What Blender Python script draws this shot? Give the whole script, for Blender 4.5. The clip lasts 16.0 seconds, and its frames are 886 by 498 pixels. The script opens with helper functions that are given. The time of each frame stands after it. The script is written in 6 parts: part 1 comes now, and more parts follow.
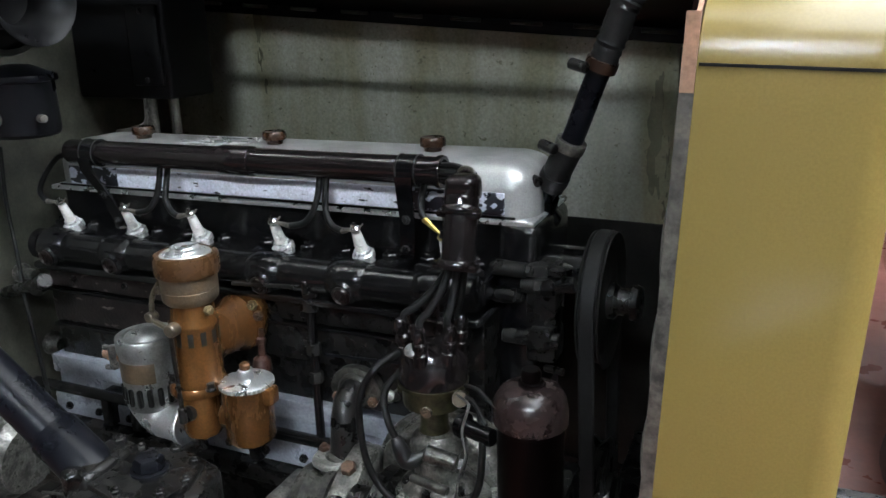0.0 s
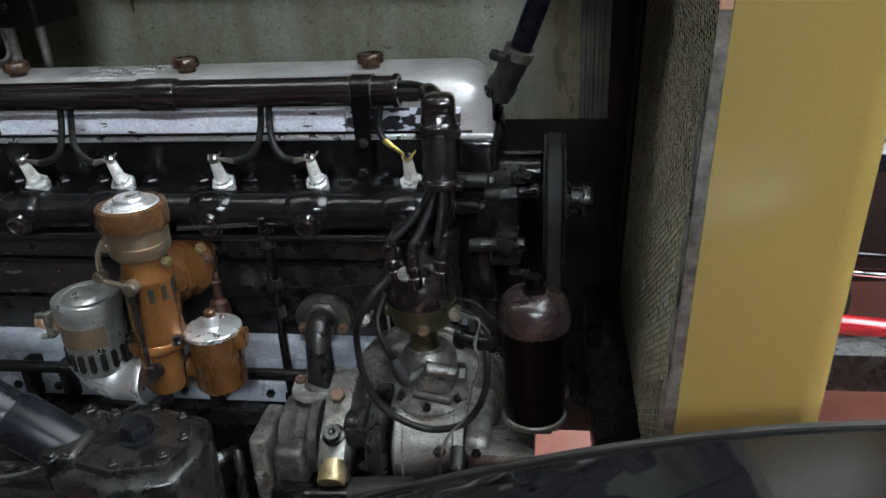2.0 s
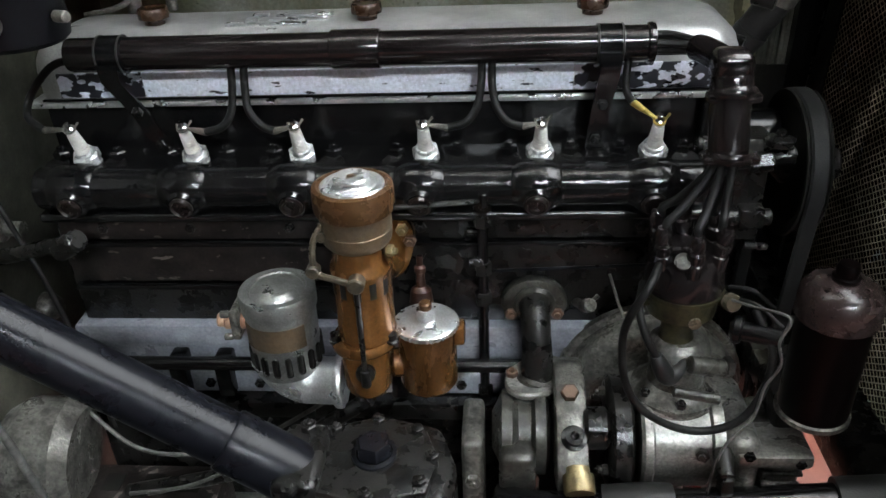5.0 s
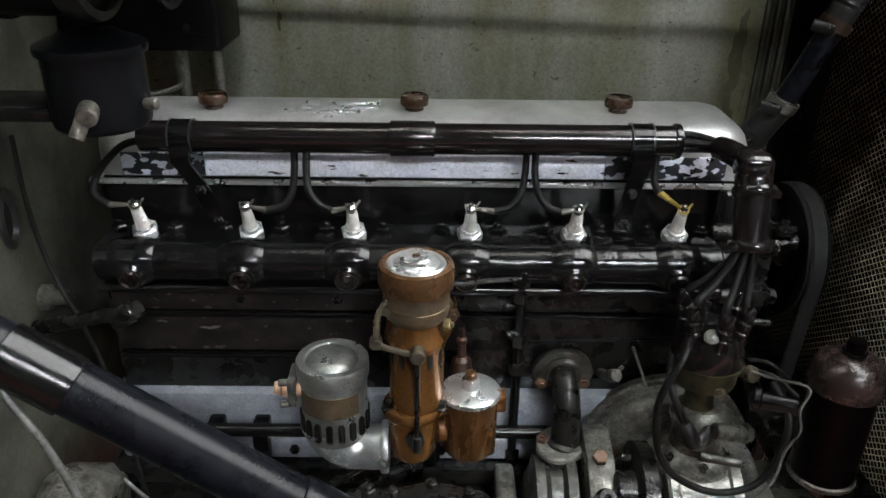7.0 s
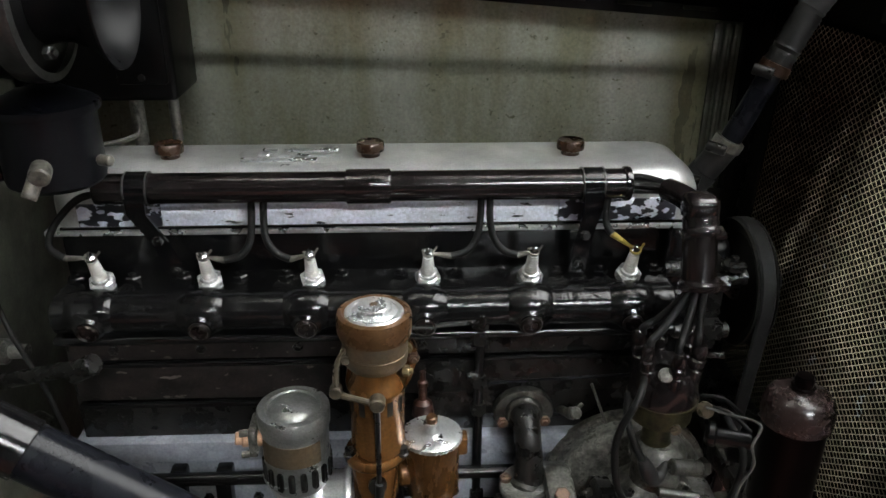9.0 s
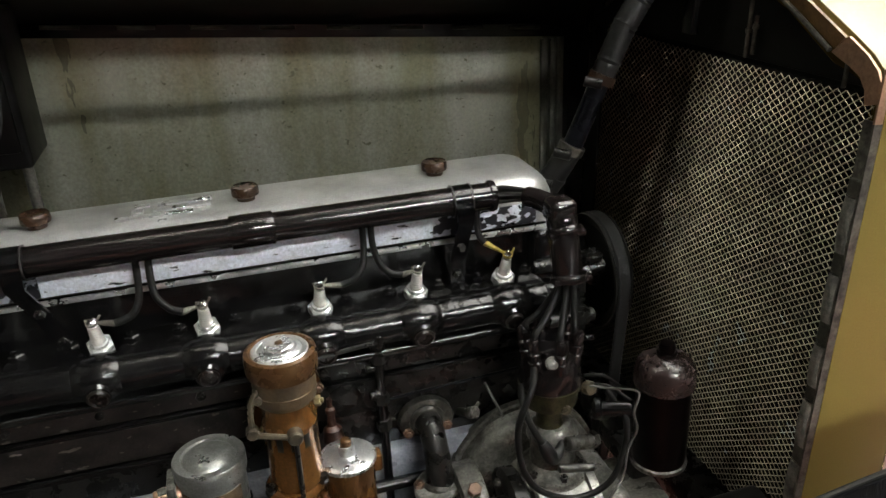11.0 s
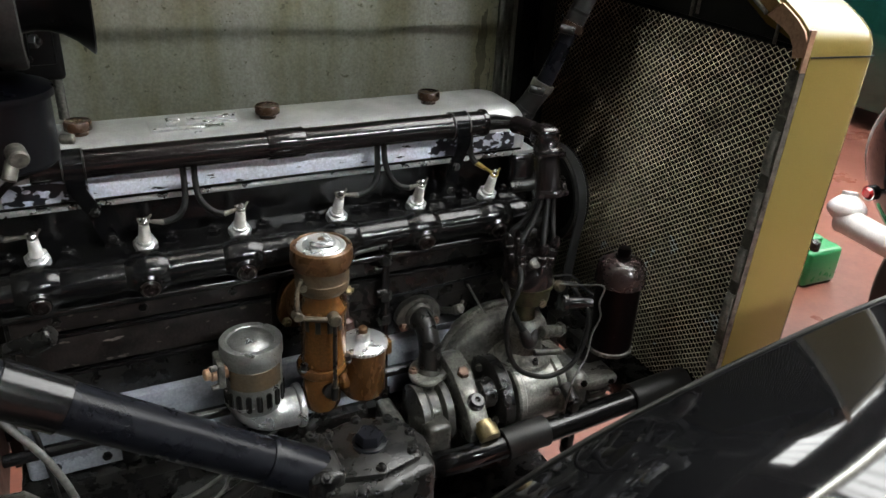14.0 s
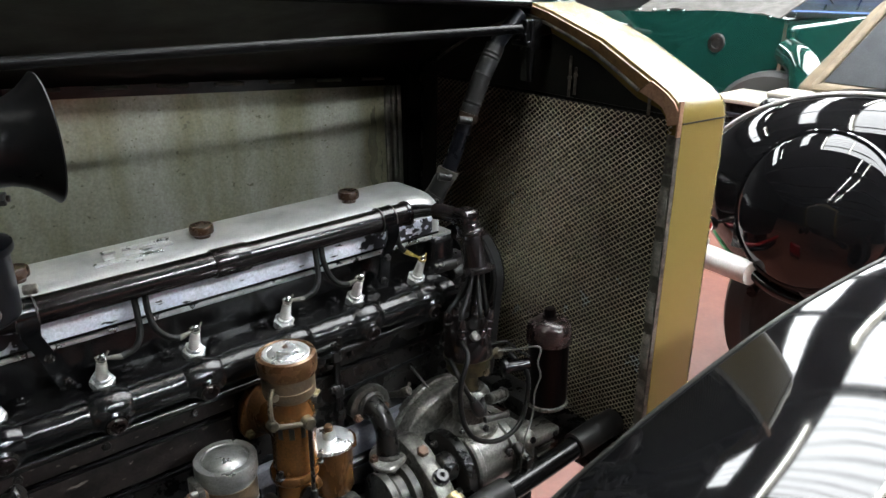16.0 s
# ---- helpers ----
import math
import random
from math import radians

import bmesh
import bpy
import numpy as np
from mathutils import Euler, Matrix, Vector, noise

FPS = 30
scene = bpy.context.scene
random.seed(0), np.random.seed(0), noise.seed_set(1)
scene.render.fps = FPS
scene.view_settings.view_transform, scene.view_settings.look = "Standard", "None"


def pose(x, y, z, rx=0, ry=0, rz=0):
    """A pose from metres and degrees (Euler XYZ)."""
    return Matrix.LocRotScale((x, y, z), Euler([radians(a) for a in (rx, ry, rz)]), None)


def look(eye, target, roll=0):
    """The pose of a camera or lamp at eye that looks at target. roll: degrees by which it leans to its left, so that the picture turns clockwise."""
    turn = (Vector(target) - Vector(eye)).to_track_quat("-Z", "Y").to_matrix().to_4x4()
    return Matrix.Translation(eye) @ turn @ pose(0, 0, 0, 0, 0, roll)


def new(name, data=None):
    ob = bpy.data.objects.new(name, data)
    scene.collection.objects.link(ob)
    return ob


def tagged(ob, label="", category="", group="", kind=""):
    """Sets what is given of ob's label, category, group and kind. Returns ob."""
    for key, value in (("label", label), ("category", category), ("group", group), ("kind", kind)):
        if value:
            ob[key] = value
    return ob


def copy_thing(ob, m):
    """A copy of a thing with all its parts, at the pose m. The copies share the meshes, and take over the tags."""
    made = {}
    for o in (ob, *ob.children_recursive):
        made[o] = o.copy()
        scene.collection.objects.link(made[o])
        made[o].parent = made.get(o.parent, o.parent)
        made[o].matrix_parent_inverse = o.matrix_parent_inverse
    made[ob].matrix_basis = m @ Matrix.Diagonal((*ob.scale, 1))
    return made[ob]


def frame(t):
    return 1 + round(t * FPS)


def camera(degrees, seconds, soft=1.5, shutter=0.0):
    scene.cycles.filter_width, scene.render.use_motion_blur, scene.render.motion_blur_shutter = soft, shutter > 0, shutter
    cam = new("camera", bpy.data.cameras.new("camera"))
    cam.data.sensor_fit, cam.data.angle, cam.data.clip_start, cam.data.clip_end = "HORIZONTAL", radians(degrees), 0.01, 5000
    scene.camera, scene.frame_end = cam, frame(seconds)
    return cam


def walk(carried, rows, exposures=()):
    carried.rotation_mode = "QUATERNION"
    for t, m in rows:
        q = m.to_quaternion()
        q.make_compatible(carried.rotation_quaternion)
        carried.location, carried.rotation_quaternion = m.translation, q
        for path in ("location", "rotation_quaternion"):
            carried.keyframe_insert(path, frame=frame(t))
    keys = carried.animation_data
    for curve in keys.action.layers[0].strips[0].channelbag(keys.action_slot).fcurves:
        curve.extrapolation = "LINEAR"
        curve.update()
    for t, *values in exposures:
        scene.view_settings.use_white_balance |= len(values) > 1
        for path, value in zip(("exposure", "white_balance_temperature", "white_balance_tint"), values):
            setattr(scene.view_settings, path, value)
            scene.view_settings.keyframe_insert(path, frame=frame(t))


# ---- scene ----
cam = camera(59.3, 16.0)
PATH = [
    (0, (0.86, -0.725, 1.153), (0.088, 1.029, 0.581), -1.6),
    (0.5, (0.816, -0.735, 1.171), (0.201, 1.048, 0.508), -3.8),
    (1, (0.767, -0.757, 1.177), (0.309, 1.04, 0.429), -4.3),
    (1.5, (0.738, -0.768, 1.185), (0.369, 1.024, 0.376), -4.3),
    (2, (0.697, -0.769, 1.187), (0.419, 1.021, 0.339), -3.2),
    (2.5, (0.648, -0.739, 1.194), (0.346, 1.027, 0.303), -3.8),
    (3, (0.606, -0.718, 1.199), (0.352, 1.029, 0.26), -3.8),
    (3.5, (0.564, -0.699, 1.195), (0.347, 1.033, 0.218), -2.9),
    (4, (0.501, -0.682, 1.203), (0.333, 1.037, 0.194), -3.6),
    (4.5, (0.455, -0.675, 1.202), (0.332, 1.041, 0.183), -3.0),
    (5, (0.408, -0.677, 1.195), (0.258, 1.039, 0.179), -2.7),
    (5.2, (0.387, -0.684, 1.195), (0.235, 1.038, 0.19), -2.4),
    (7.3, (0.303, -0.728, 1.248), (0.337, 1.073, 0.379), 0.8),
    (7.5, (0.305, -0.728, 1.255), (0.347, 1.071, 0.384), 0.7),
    (8, (0.306, -0.725, 1.257), (0.37, 1.083, 0.405), 0.5),
    (10.5, (0.335, -0.732, 1.284), (0.566, 1.079, 0.466), -0.9),
    (11, (0.269, -0.759, 1.293), (0.755, 1.006, 0.488), -2.7),
    (11.5, (0.234, -0.781, 1.3), (0.879, 0.934, 0.498), -1.3),
    (12, (0.21, -0.789, 1.295), (0.951, 0.884, 0.488), -0.5),
    (12.5, (0.179, -0.788, 1.301), (0.853, 0.903, 0.473), 1.8),
    (13, (0.18, -0.79, 1.298), (0.898, 0.895, 0.496), 2.5),
    (13.5, (0.134, -0.81, 1.292), (0.964, 0.79, 0.425), 3.4),
    (14, (0.065, -0.841, 1.308), (0.863, 0.751, 0.398), 3.0),
    (14.5, (0.039, -0.856, 1.331), (0.873, 0.787, 0.555), 1.0),
    (15, (0.004, -0.851, 1.342), (0.964, 0.751, 0.626), -0.4),
    (15.5, (-0.038, -0.825, 1.347), (1.024, 0.713, 0.635), -1.4),
    (16, (-0.061, -0.82, 1.346), (1.105, 0.631, 0.614), -0.7),
]
EXPOSE = [(0, -0.08, 6200, 10), (4, -0.06, 6400, 10), (8, -0.26, 6750, 10), (10.5, -0.2, 7050, 10), (12, -0.2, 7500, 10), (13.5, -0.15, 7000, 10), (14.5, -0.08, 6700, 10), (15.5, 0.1, 6550, 10), (16, 0.14, 6550, 10)]
walk(cam, [(t, look(e, g, r)) for t, e, g, r in PATH], EXPOSE)

# ---- world and large lights ----
world = bpy.data.worlds.new("world")
scene.world = world
world.use_nodes = True
wn = world.node_tree.nodes
sky = wn.new("ShaderNodeTexSky")
sky.sky_type = "NISHITA"
sky.sun_disc = False
sky.sun_elevation = radians(35)
sky.sun_rotation = radians(180)
world.node_tree.links.new(sky.outputs["Color"], wn["Background"].inputs["Color"])
wn["Background"].inputs["Strength"].default_value = 0.1
SKYLIGHT = 19.0     # strength of the translucent roof sheets
TUBE = 60.0        # strength of the fluorescent tubes
EAVES = 200.0       # strength of the long low roof light over the camera's side
FLOOR_Z = -0.12


# ---- materials ----
def mat(name, a, b=None, rough=0.5, metal=0.0, scale=25.0, fine=350.0, bump=0.15, rvar=0.12, coat=0.0,
        stretch=(1, 1, 1), spec=0.5, chip=None, chip_scale=(60, 60, 60), chip_at=0.6, speck=0.12):
    """Two-scale surface: broad patches from a to b, fine grain in value, roughness and relief, and optional chips."""
    m = bpy.data.materials.new(name)
    m.use_nodes = True
    nt = m.node_tree
    n, l = nt.nodes, nt.links
    bsdf = n["Principled BSDF"]
    geo = n.new("ShaderNodeNewGeometry")
    mp = n.new("ShaderNodeMapping")
    mp.inputs["Scale"].default_value = stretch
    l.new(geo.outputs["Position"], mp.inputs["Vector"])
    big = n.new("ShaderNodeTexNoise")
    big.inputs["Scale"].default_value = scale
    big.inputs["Detail"].default_value = 5
    big.inputs["Roughness"].default_value = 0.62
    l.new(mp.outputs["Vector"], big.inputs["Vector"])
    small = n.new("ShaderNodeTexNoise")
    small.inputs["Scale"].default_value = fine
    small.inputs["Detail"].default_value = 3
    l.new(geo.outputs["Position"], small.inputs["Vector"])
    ramp = n.new("ShaderNodeValToRGB")
    ramp.color_ramp.elements[0].position, ramp.color_ramp.elements[1].position = 0.36, 0.66
    ramp.color_ramp.elements[0].color = (*a, 1)
    ramp.color_ramp.elements[1].color = (*(b or a), 1)
    l.new(big.outputs["Fac"], ramp.inputs["Fac"])
    col = ramp.outputs["Color"]
    val = n.new("ShaderNodeMapRange")
    val.inputs["From Min"].default_value, val.inputs["From Max"].default_value = 0.3, 0.7
    val.inputs["To Min"].default_value, val.inputs["To Max"].default_value = 1 - speck * 1.6, 1 + speck
    l.new(small.outputs["Fac"], val.inputs["Value"])
    hsv = n.new("ShaderNodeHueSaturation")
    l.new(col, hsv.inputs["Color"])
    l.new(val.outputs["Result"], hsv.inputs["Value"])
    col = hsv.outputs["Color"]
    rr = n.new("ShaderNodeMapRange")
    rr.inputs["From Min"].default_value, rr.inputs["From Max"].default_value = 0.3, 0.7
    rr.inputs["To Min"].default_value, rr.inputs["To Max"].default_value = max(rough - rvar, 0.02), min(rough + rvar, 1)
    l.new(big.outputs["Fac"], rr.inputs["Value"])
    l.new(rr.outputs["Result"], bsdf.inputs["Roughness"])
    bsdf.inputs["Metallic"].default_value = metal
    bsdf.inputs["Specular IOR Level"].default_value = spec
    bsdf.inputs["Coat Weight"].default_value = coat
    bsdf.inputs["Coat Roughness"].default_value = 0.04
    if chip:
        cm = n.new("ShaderNodeMapping")
        cm.inputs["Scale"].default_value = chip_scale
        l.new(geo.outputs["Position"], cm.inputs["Vector"])
        cn = n.new("ShaderNodeTexNoise")
        cn.inputs["Scale"].default_value = 1.0
        cn.inputs["Detail"].default_value = 4
        l.new(cm.outputs["Vector"], cn.inputs["Vector"])
        st = n.new("ShaderNodeMapRange")
        st.inputs["From Min"].default_value, st.inputs["From Max"].default_value = chip_at, chip_at + 0.02
        l.new(cn.outputs["Fac"], st.inputs["Value"])
        mx = n.new("ShaderNodeMix")
        mx.data_type = "RGBA"
        l.new(st.outputs["Result"], mx.inputs["Factor"])
        l.new(col, mx.inputs["A"])
        mx.inputs["B"].default_value = (*chip, 1)
        col = mx.outputs["Result"]
        inv = n.new("ShaderNodeMath")
        inv.operation = "MULTIPLY_ADD"
        inv.inputs[1].default_value, inv.inputs[2].default_value = -metal, metal
        l.new(st.outputs["Result"], inv.inputs[0])
        l.new(inv.outputs["Value"], bsdf.inputs["Metallic"])
    l.new(col, bsdf.inputs["Base Color"])
    if bump:
        bp = n.new("ShaderNodeBump")
        bp.inputs["Strength"].default_value = bump
        bp.inputs["Distance"].default_value = 0.001
        l.new(small.outputs["Fac"], bp.inputs["Height"])
        l.new(bp.outputs["Normal"], bsdf.inputs["Normal"])
    return m


def glow(name, colour, strength, lines=0.0):
    m = bpy.data.materials.new(name)
    m.use_nodes = True
    n, l = m.node_tree.nodes, m.node_tree.links
    n.remove(n["Principled BSDF"])
    em = n.new("ShaderNodeEmission")
    em.inputs["Color"].default_value = (*colour, 1)
    em.inputs["Strength"].default_value = strength
    if lines:
        geo = n.new("ShaderNodeNewGeometry")
        wv = n.new("ShaderNodeTexWave")
        wv.wave_type, wv.bands_direction = "BANDS", "X"
        wv.inputs["Scale"].default_value = lines
        wv.inputs["Distortion"].default_value = 0.6
        l.new(geo.outputs["Position"], wv.inputs["Vector"])
        mr = n.new("ShaderNodeMapRange")
        mr.inputs["From Max"].default_value = 0.35
        mr.inputs["To Min"].default_value, mr.inputs["To Max"].default_value = strength * 0.45, strength
        l.new(wv.outputs["Fac"], mr.inputs["Value"])
        l.new(mr.outputs["Result"], em.inputs["Strength"])
    l.new(em.outputs["Emission"], n["Material Output"].inputs["Surface"])
    return m


M_KHAKI = mat("khaki_paint", (0.168, 0.121, 0.034), (0.177, 0.129, 0.038), 0.27, 0.0, 3, 500, 0.03, 0.005, 0.0, speck=0.04, spec=0.42)
M_RUSTPAINT = mat("orange_primer", (0.26, 0.15, 0.055), (0.14, 0.085, 0.04), 0.5, 0.0, 60)
M_COPPER = mat("copper", (0.46, 0.27, 0.17), (0.33, 0.20, 0.13), 0.45, 0.4, 50)
M_FELT = mat("grey_webbing", (0.23, 0.22, 0.19), (0.07, 0.07, 0.065), 0.8, 0.0, 60, 700, 0.4)
M_FELT_PALE = mat("pale_worn_webbing", (0.36, 0.34, 0.28), (0.15, 0.145, 0.125), 0.8, 0.0, 60, 700, 0.4)
M_EDGE = mat("dull_steel_edge", (0.20, 0.19, 0.16), (0.06, 0.055, 0.05), 0.45, 0.6, 70)
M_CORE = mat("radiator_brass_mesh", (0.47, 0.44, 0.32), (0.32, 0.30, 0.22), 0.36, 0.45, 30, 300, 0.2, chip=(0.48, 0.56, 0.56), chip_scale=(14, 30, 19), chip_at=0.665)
M_CORE_DARK = mat("tank_black_and_cell_shade", (0.005, 0.005, 0.0046), (0.012, 0.0112, 0.0096), 0.55, 0.0, 25, spec=0.2)
M_PANEL = mat("aged_aluminium_panel", (0.28, 0.275, 0.18), (0.47, 0.475, 0.41), 0.36, 0.6, 5, 260, 0.25, 0.1, stretch=(2.2, 1, 0.5),
              chip=(0.15, 0.15, 0.095), chip_scale=(110, 110, 130), chip_at=0.675)
M_PANELFRAME = mat("panel_frame", (0.13, 0.13, 0.105), (0.06, 0.06, 0.05), 0.5, 0.4, 30)
M_BONNET_IN = mat("bonnet_underside", (0.006, 0.0063, 0.006), (0.011, 0.0113, 0.0105), 0.42, 0.0, 8, 200, spec=0.35)
M_SHADE_PULLEY = mat("shade_and_pulley_black", (0.008, 0.008, 0.0075), (0.016, 0.0155, 0.014), 0.5, 0.0, 18, 250, 0.3, spec=0.1)
M_FIREWALL = mat("firewall_paint", (0.085, 0.086, 0.066), (0.034, 0.034, 0.027), 0.5, 0.2, 12, 250)
M_BLACK = mat("black_enamel", (0.003, 0.003, 0.0035), (0.006, 0.0058, 0.0056), 0.18, 0.0, 40, 400, 0.12, 0.08, spec=0.35)
M_GRIME = mat("oily_black_iron", (0.004, 0.0039, 0.0038), (0.0155, 0.0147, 0.0135), 0.29, 0.1, 45, 350, 0.4, 0.16, spec=0.35)
M_RUSTIRON = mat("rusty_black_plate", (0.006, 0.0054, 0.0052), (0.030, 0.023, 0.021), 0.42, 0.1, 38, 260, 0.6, spec=0.35, chip=(0.11, 0.095, 0.085), chip_scale=(60, 60, 120), chip_at=0.64)
M_ALU = mat("cast_aluminium", (0.42, 0.425, 0.41), (0.25, 0.255, 0.24), 0.33, 0.8, 35, 500, 0.25, 0.12)
M_ALU_DIRTY = mat("oily_aluminium", (0.19, 0.185, 0.165), (0.036, 0.034, 0.030), 0.36, 0.45, 55, 300, 0.6, 0.18, speck=0.25)
M_ALU_BRIGHT = mat("polished_aluminium", (0.72, 0.73, 0.73), (0.52, 0.53, 0.53), 0.30, 0.8, 40, 600, 0.05, 0.08)
M_COVER = mat("satin_rocker_cover", (0.46, 0.46, 0.45), (0.32, 0.32, 0.31), 0.35, 0.5, 14, 500, 0.12, 0.08, speck=0.08)
M_STRIP = mat("flaking_silver_paint", (0.82, 0.86, 0.95), (0.72, 0.76, 0.88), 0.30, 0.1, 20, 300, 0.08, 0.06, chip=(0.012, 0.013, 0.018), chip_scale=(55, 50, 170), chip_at=0.645)
M_STRIP_WORN = mat("worn_silver_paint", (0.70, 0.73, 0.82), (0.57, 0.60, 0.69), 0.30, 0.1, 20, 300, 0.08, 0.06, chip=(0.012, 0.013, 0.018), chip_scale=(75, 60, 130), chip_at=0.455)
M_BRONZE = mat("lacquered_bronze", (0.205, 0.088, 0.025), (0.095, 0.043, 0.017), 0.25, 0.5, 28, 350, 0.15, 0.1, stretch=(1, 1, 0.3), speck=0.16)
M_BRONZE_DULL = mat("dull_bronze", (0.13, 0.105, 0.075), (0.18, 0.12, 0.065), 0.42, 0.6, 30, 300, 0.3)
M_BROWNCAP = mat("brown_ring", (0.115, 0.058, 0.024), (0.075, 0.036, 0.016), 0.28, 0.4, 60, 400, 0.15, speck=0.12)
M_ALUBARREL = mat("scratched_aluminium", (0.34, 0.335, 0.31), (0.12, 0.118, 0.105), 0.33, 0.55, 40, 350, 0.35, 0.15, stretch=(0.4, 1, 1), speck=0.2)
M_COREPLUG = mat("brown_core_plug", (0.014, 0.008, 0.007), (0.006, 0.005, 0.0045), 0.32, 0.3, 60, 300, 0.3)
M_FILLER = mat("dark_brown_cap", (0.045, 0.022, 0.012), (0.022, 0.012, 0.008), 0.3, 0.2, 60)
M_CASTBLACK = mat("black_enamelled_casting", (0.003, 0.003, 0.0035), (0.008, 0.0076, 0.0072), 0.18, 0.0, 45, 75, 0.9, 0.08, spec=0.34)
M_LEDGE = mat("smooth_black_enamel", (0.004, 0.004, 0.0045), (0.007, 0.007, 0.007), 0.20, 0.0, 30, 200, 0.1, 0.06, spec=0.6)
M_BRASS = mat("tarnished_brass", (0.34, 0.27, 0.14), (0.16, 0.13, 0.07), 0.36, 0.7, 60)
M_GREENBRASS = mat("oily_green_brass", (0.082, 0.076, 0.040), (0.034, 0.032, 0.020), 0.42, 0.7, 60)
M_DULLBRASS = mat("greasy_brass", (0.16, 0.135, 0.095), (0.060, 0.052, 0.040), 0.36, 0.6, 70)
M_TICKLER = mat("red_brown_cap", (0.045, 0.018, 0.012), (0.022, 0.011, 0.009), 0.34, 0.3, 60)
M_YELLOW = mat("yellow_terminal", (0.55, 0.42, 0.11), (0.40, 0.29, 0.08), 0.3, 0.6, 60)
M_CERAMIC = mat("white_ceramic", (0.66, 0.65, 0.62), (0.52, 0.50, 0.46), 0.2, 0.0, 60, 300, 0.03, 0.05, speck=0.04)
M_ZINC = mat("zinc_plate", (0.70, 0.71, 0.70), (0.50, 0.51, 0.50), 0.28, 0.5, 80)
M_BAKELITE = mat("brown_bakelite", (0.0065, 0.0052, 0.0052), (0.011, 0.0085, 0.0085), 0.18, 0.0, 30, 400, 0.02, 0.05)
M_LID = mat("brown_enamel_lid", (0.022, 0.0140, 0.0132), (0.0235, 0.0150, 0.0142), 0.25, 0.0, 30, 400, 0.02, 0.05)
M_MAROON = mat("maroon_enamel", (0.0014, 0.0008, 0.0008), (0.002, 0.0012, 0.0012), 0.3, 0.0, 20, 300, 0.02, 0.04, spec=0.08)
M_RUBBER = mat("black_rubber", (0.009, 0.009, 0.009), (0.02, 0.0195, 0.0185), 0.45, 0.0, 50, 500, 0.3, spec=0.35)
M_BELT = mat("worn_belt_rubber", (0.010, 0.010, 0.010), (0.016, 0.016, 0.0155), 0.55, 0.0, 40, 400, 0.3, spec=0.12)
M_CABLE = mat("cable_rubber", (0.005, 0.005, 0.005), (0.010, 0.010, 0.0095), 0.48, 0.0, 60, spec=0.16)
M_GREYWIRE = mat("grey_wire", (0.13, 0.13, 0.12), (0.05, 0.05, 0.047), 0.45, 0.2, 80)
M_BOLT = mat("rusty_bolt", (0.13, 0.075, 0.048), (0.075, 0.046, 0.032), 0.5, 0.4, 90)
M_STEEL = mat("blackened_steel_tube", (0.0040, 0.0044, 0.0062), (0.0058, 0.0062, 0.0082), 0.28, 0.0, 25, 700, 0.02, 0.03, spec=0.16)
M_RAIL = mat("grey_painted_rail", (0.40, 0.425, 0.48), (0.24, 0.255, 0.29), 0.34, 0.3, 20, 300, 0.15)
M_CARBLACK = mat("black_coach_paint", (0.004, 0.004, 0.0045), (0.006, 0.006, 0.0065), 0.05, 0.0, 10, 800, 0.0, 0.02, 0.0, speck=0.02)
M_WINGTRIM = mat("worn_edge_bead", (0.022, 0.021, 0.018), (0.008, 0.008, 0.007), 0.4, 0.2, 60)
M_DARKALU = mat("blackened_casting", (0.062, 0.060, 0.052), (0.012, 0.0115, 0.010), 0.34, 0.3, 70, 250, 0.6, 0.15, speck=0.25)
M_FLOOR = mat("red_painted_concrete", (0.185, 0.068, 0.048), (0.14, 0.052, 0.038), 0.34, 0.0, 2.5, 60, 0.1, 0.12, chip=(0.55, 0.42, 0.36), chip_scale=(9, 9, 9), chip_at=0.74, speck=0.06)
M_WALL = mat("shed_wall", (0.032, 0.033, 0.034), (0.020, 0.021, 0.022), 0.6, 0.0, 1.2, 40, 0.1)
M_ROOF = mat("roof_sheet", (0.028, 0.029, 0.030), (0.018, 0.019, 0.020), 0.6, 0.1, 1.5, 40, 0.1)
M_PURLIN = mat("dark_purlin", (0.05, 0.05, 0.05), (0.03, 0.03, 0.03), 0.6, 0.0, 10)
M_GREENCAR = mat("dark_green_coachwork", (0.004, 0.030, 0.023), (0.005, 0.036, 0.028), 0.12, 0.0, 5, 300, 0.02, 0.05, 0.8, speck=0.05)
M_TONNEAU = mat("grey_tonneau_cloth", (0.075, 0.068, 0.062), (0.05, 0.046, 0.042), 0.8, 0.0, 12, 500, 0.4)
M_BLUECAR = mat("light_blue_paint", (0.16, 0.26, 0.62), (0.20, 0.31, 0.68), 0.2, 0.0, 3, 300, 0.02, 0.05, 0.5)
M_CREAM = mat("cream_paint", (0.56, 0.52, 0.44), (0.46, 0.43, 0.36), 0.35, 0.0, 8)
M_TAN = mat("tan_hood_cloth", (0.22, 0.17, 0.11), (0.16, 0.125, 0.085), 0.75, 0.0, 20)
M_WHITE = mat("white_painted_tube", (0.75, 0.72, 0.70), (0.62, 0.58, 0.56), 0.35, 0.0, 12)
M_CHROME = mat("chrome", (0.75, 0.75, 0.76), (0.65, 0.65, 0.66), 0.08, 1.0, 20, 400, 0.0, 0.03)
M_REDLENS = mat("red_lens", (0.50, 0.02, 0.02), (0.40, 0.015, 0.015), 0.12, 0.0, 20, 300, 0.0, 0.04, 0.8)
M_REDPAINT = mat("red_paint", (0.27, 0.010, 0.014), (0.20, 0.008, 0.011), 0.22, 0.0, 10, 300, 0.05, 0.05, 0.5)
M_GREENCAN = mat("green_plastic", (0.02, 0.26, 0.085), (0.018, 0.20, 0.07), 0.35, 0.0, 10)
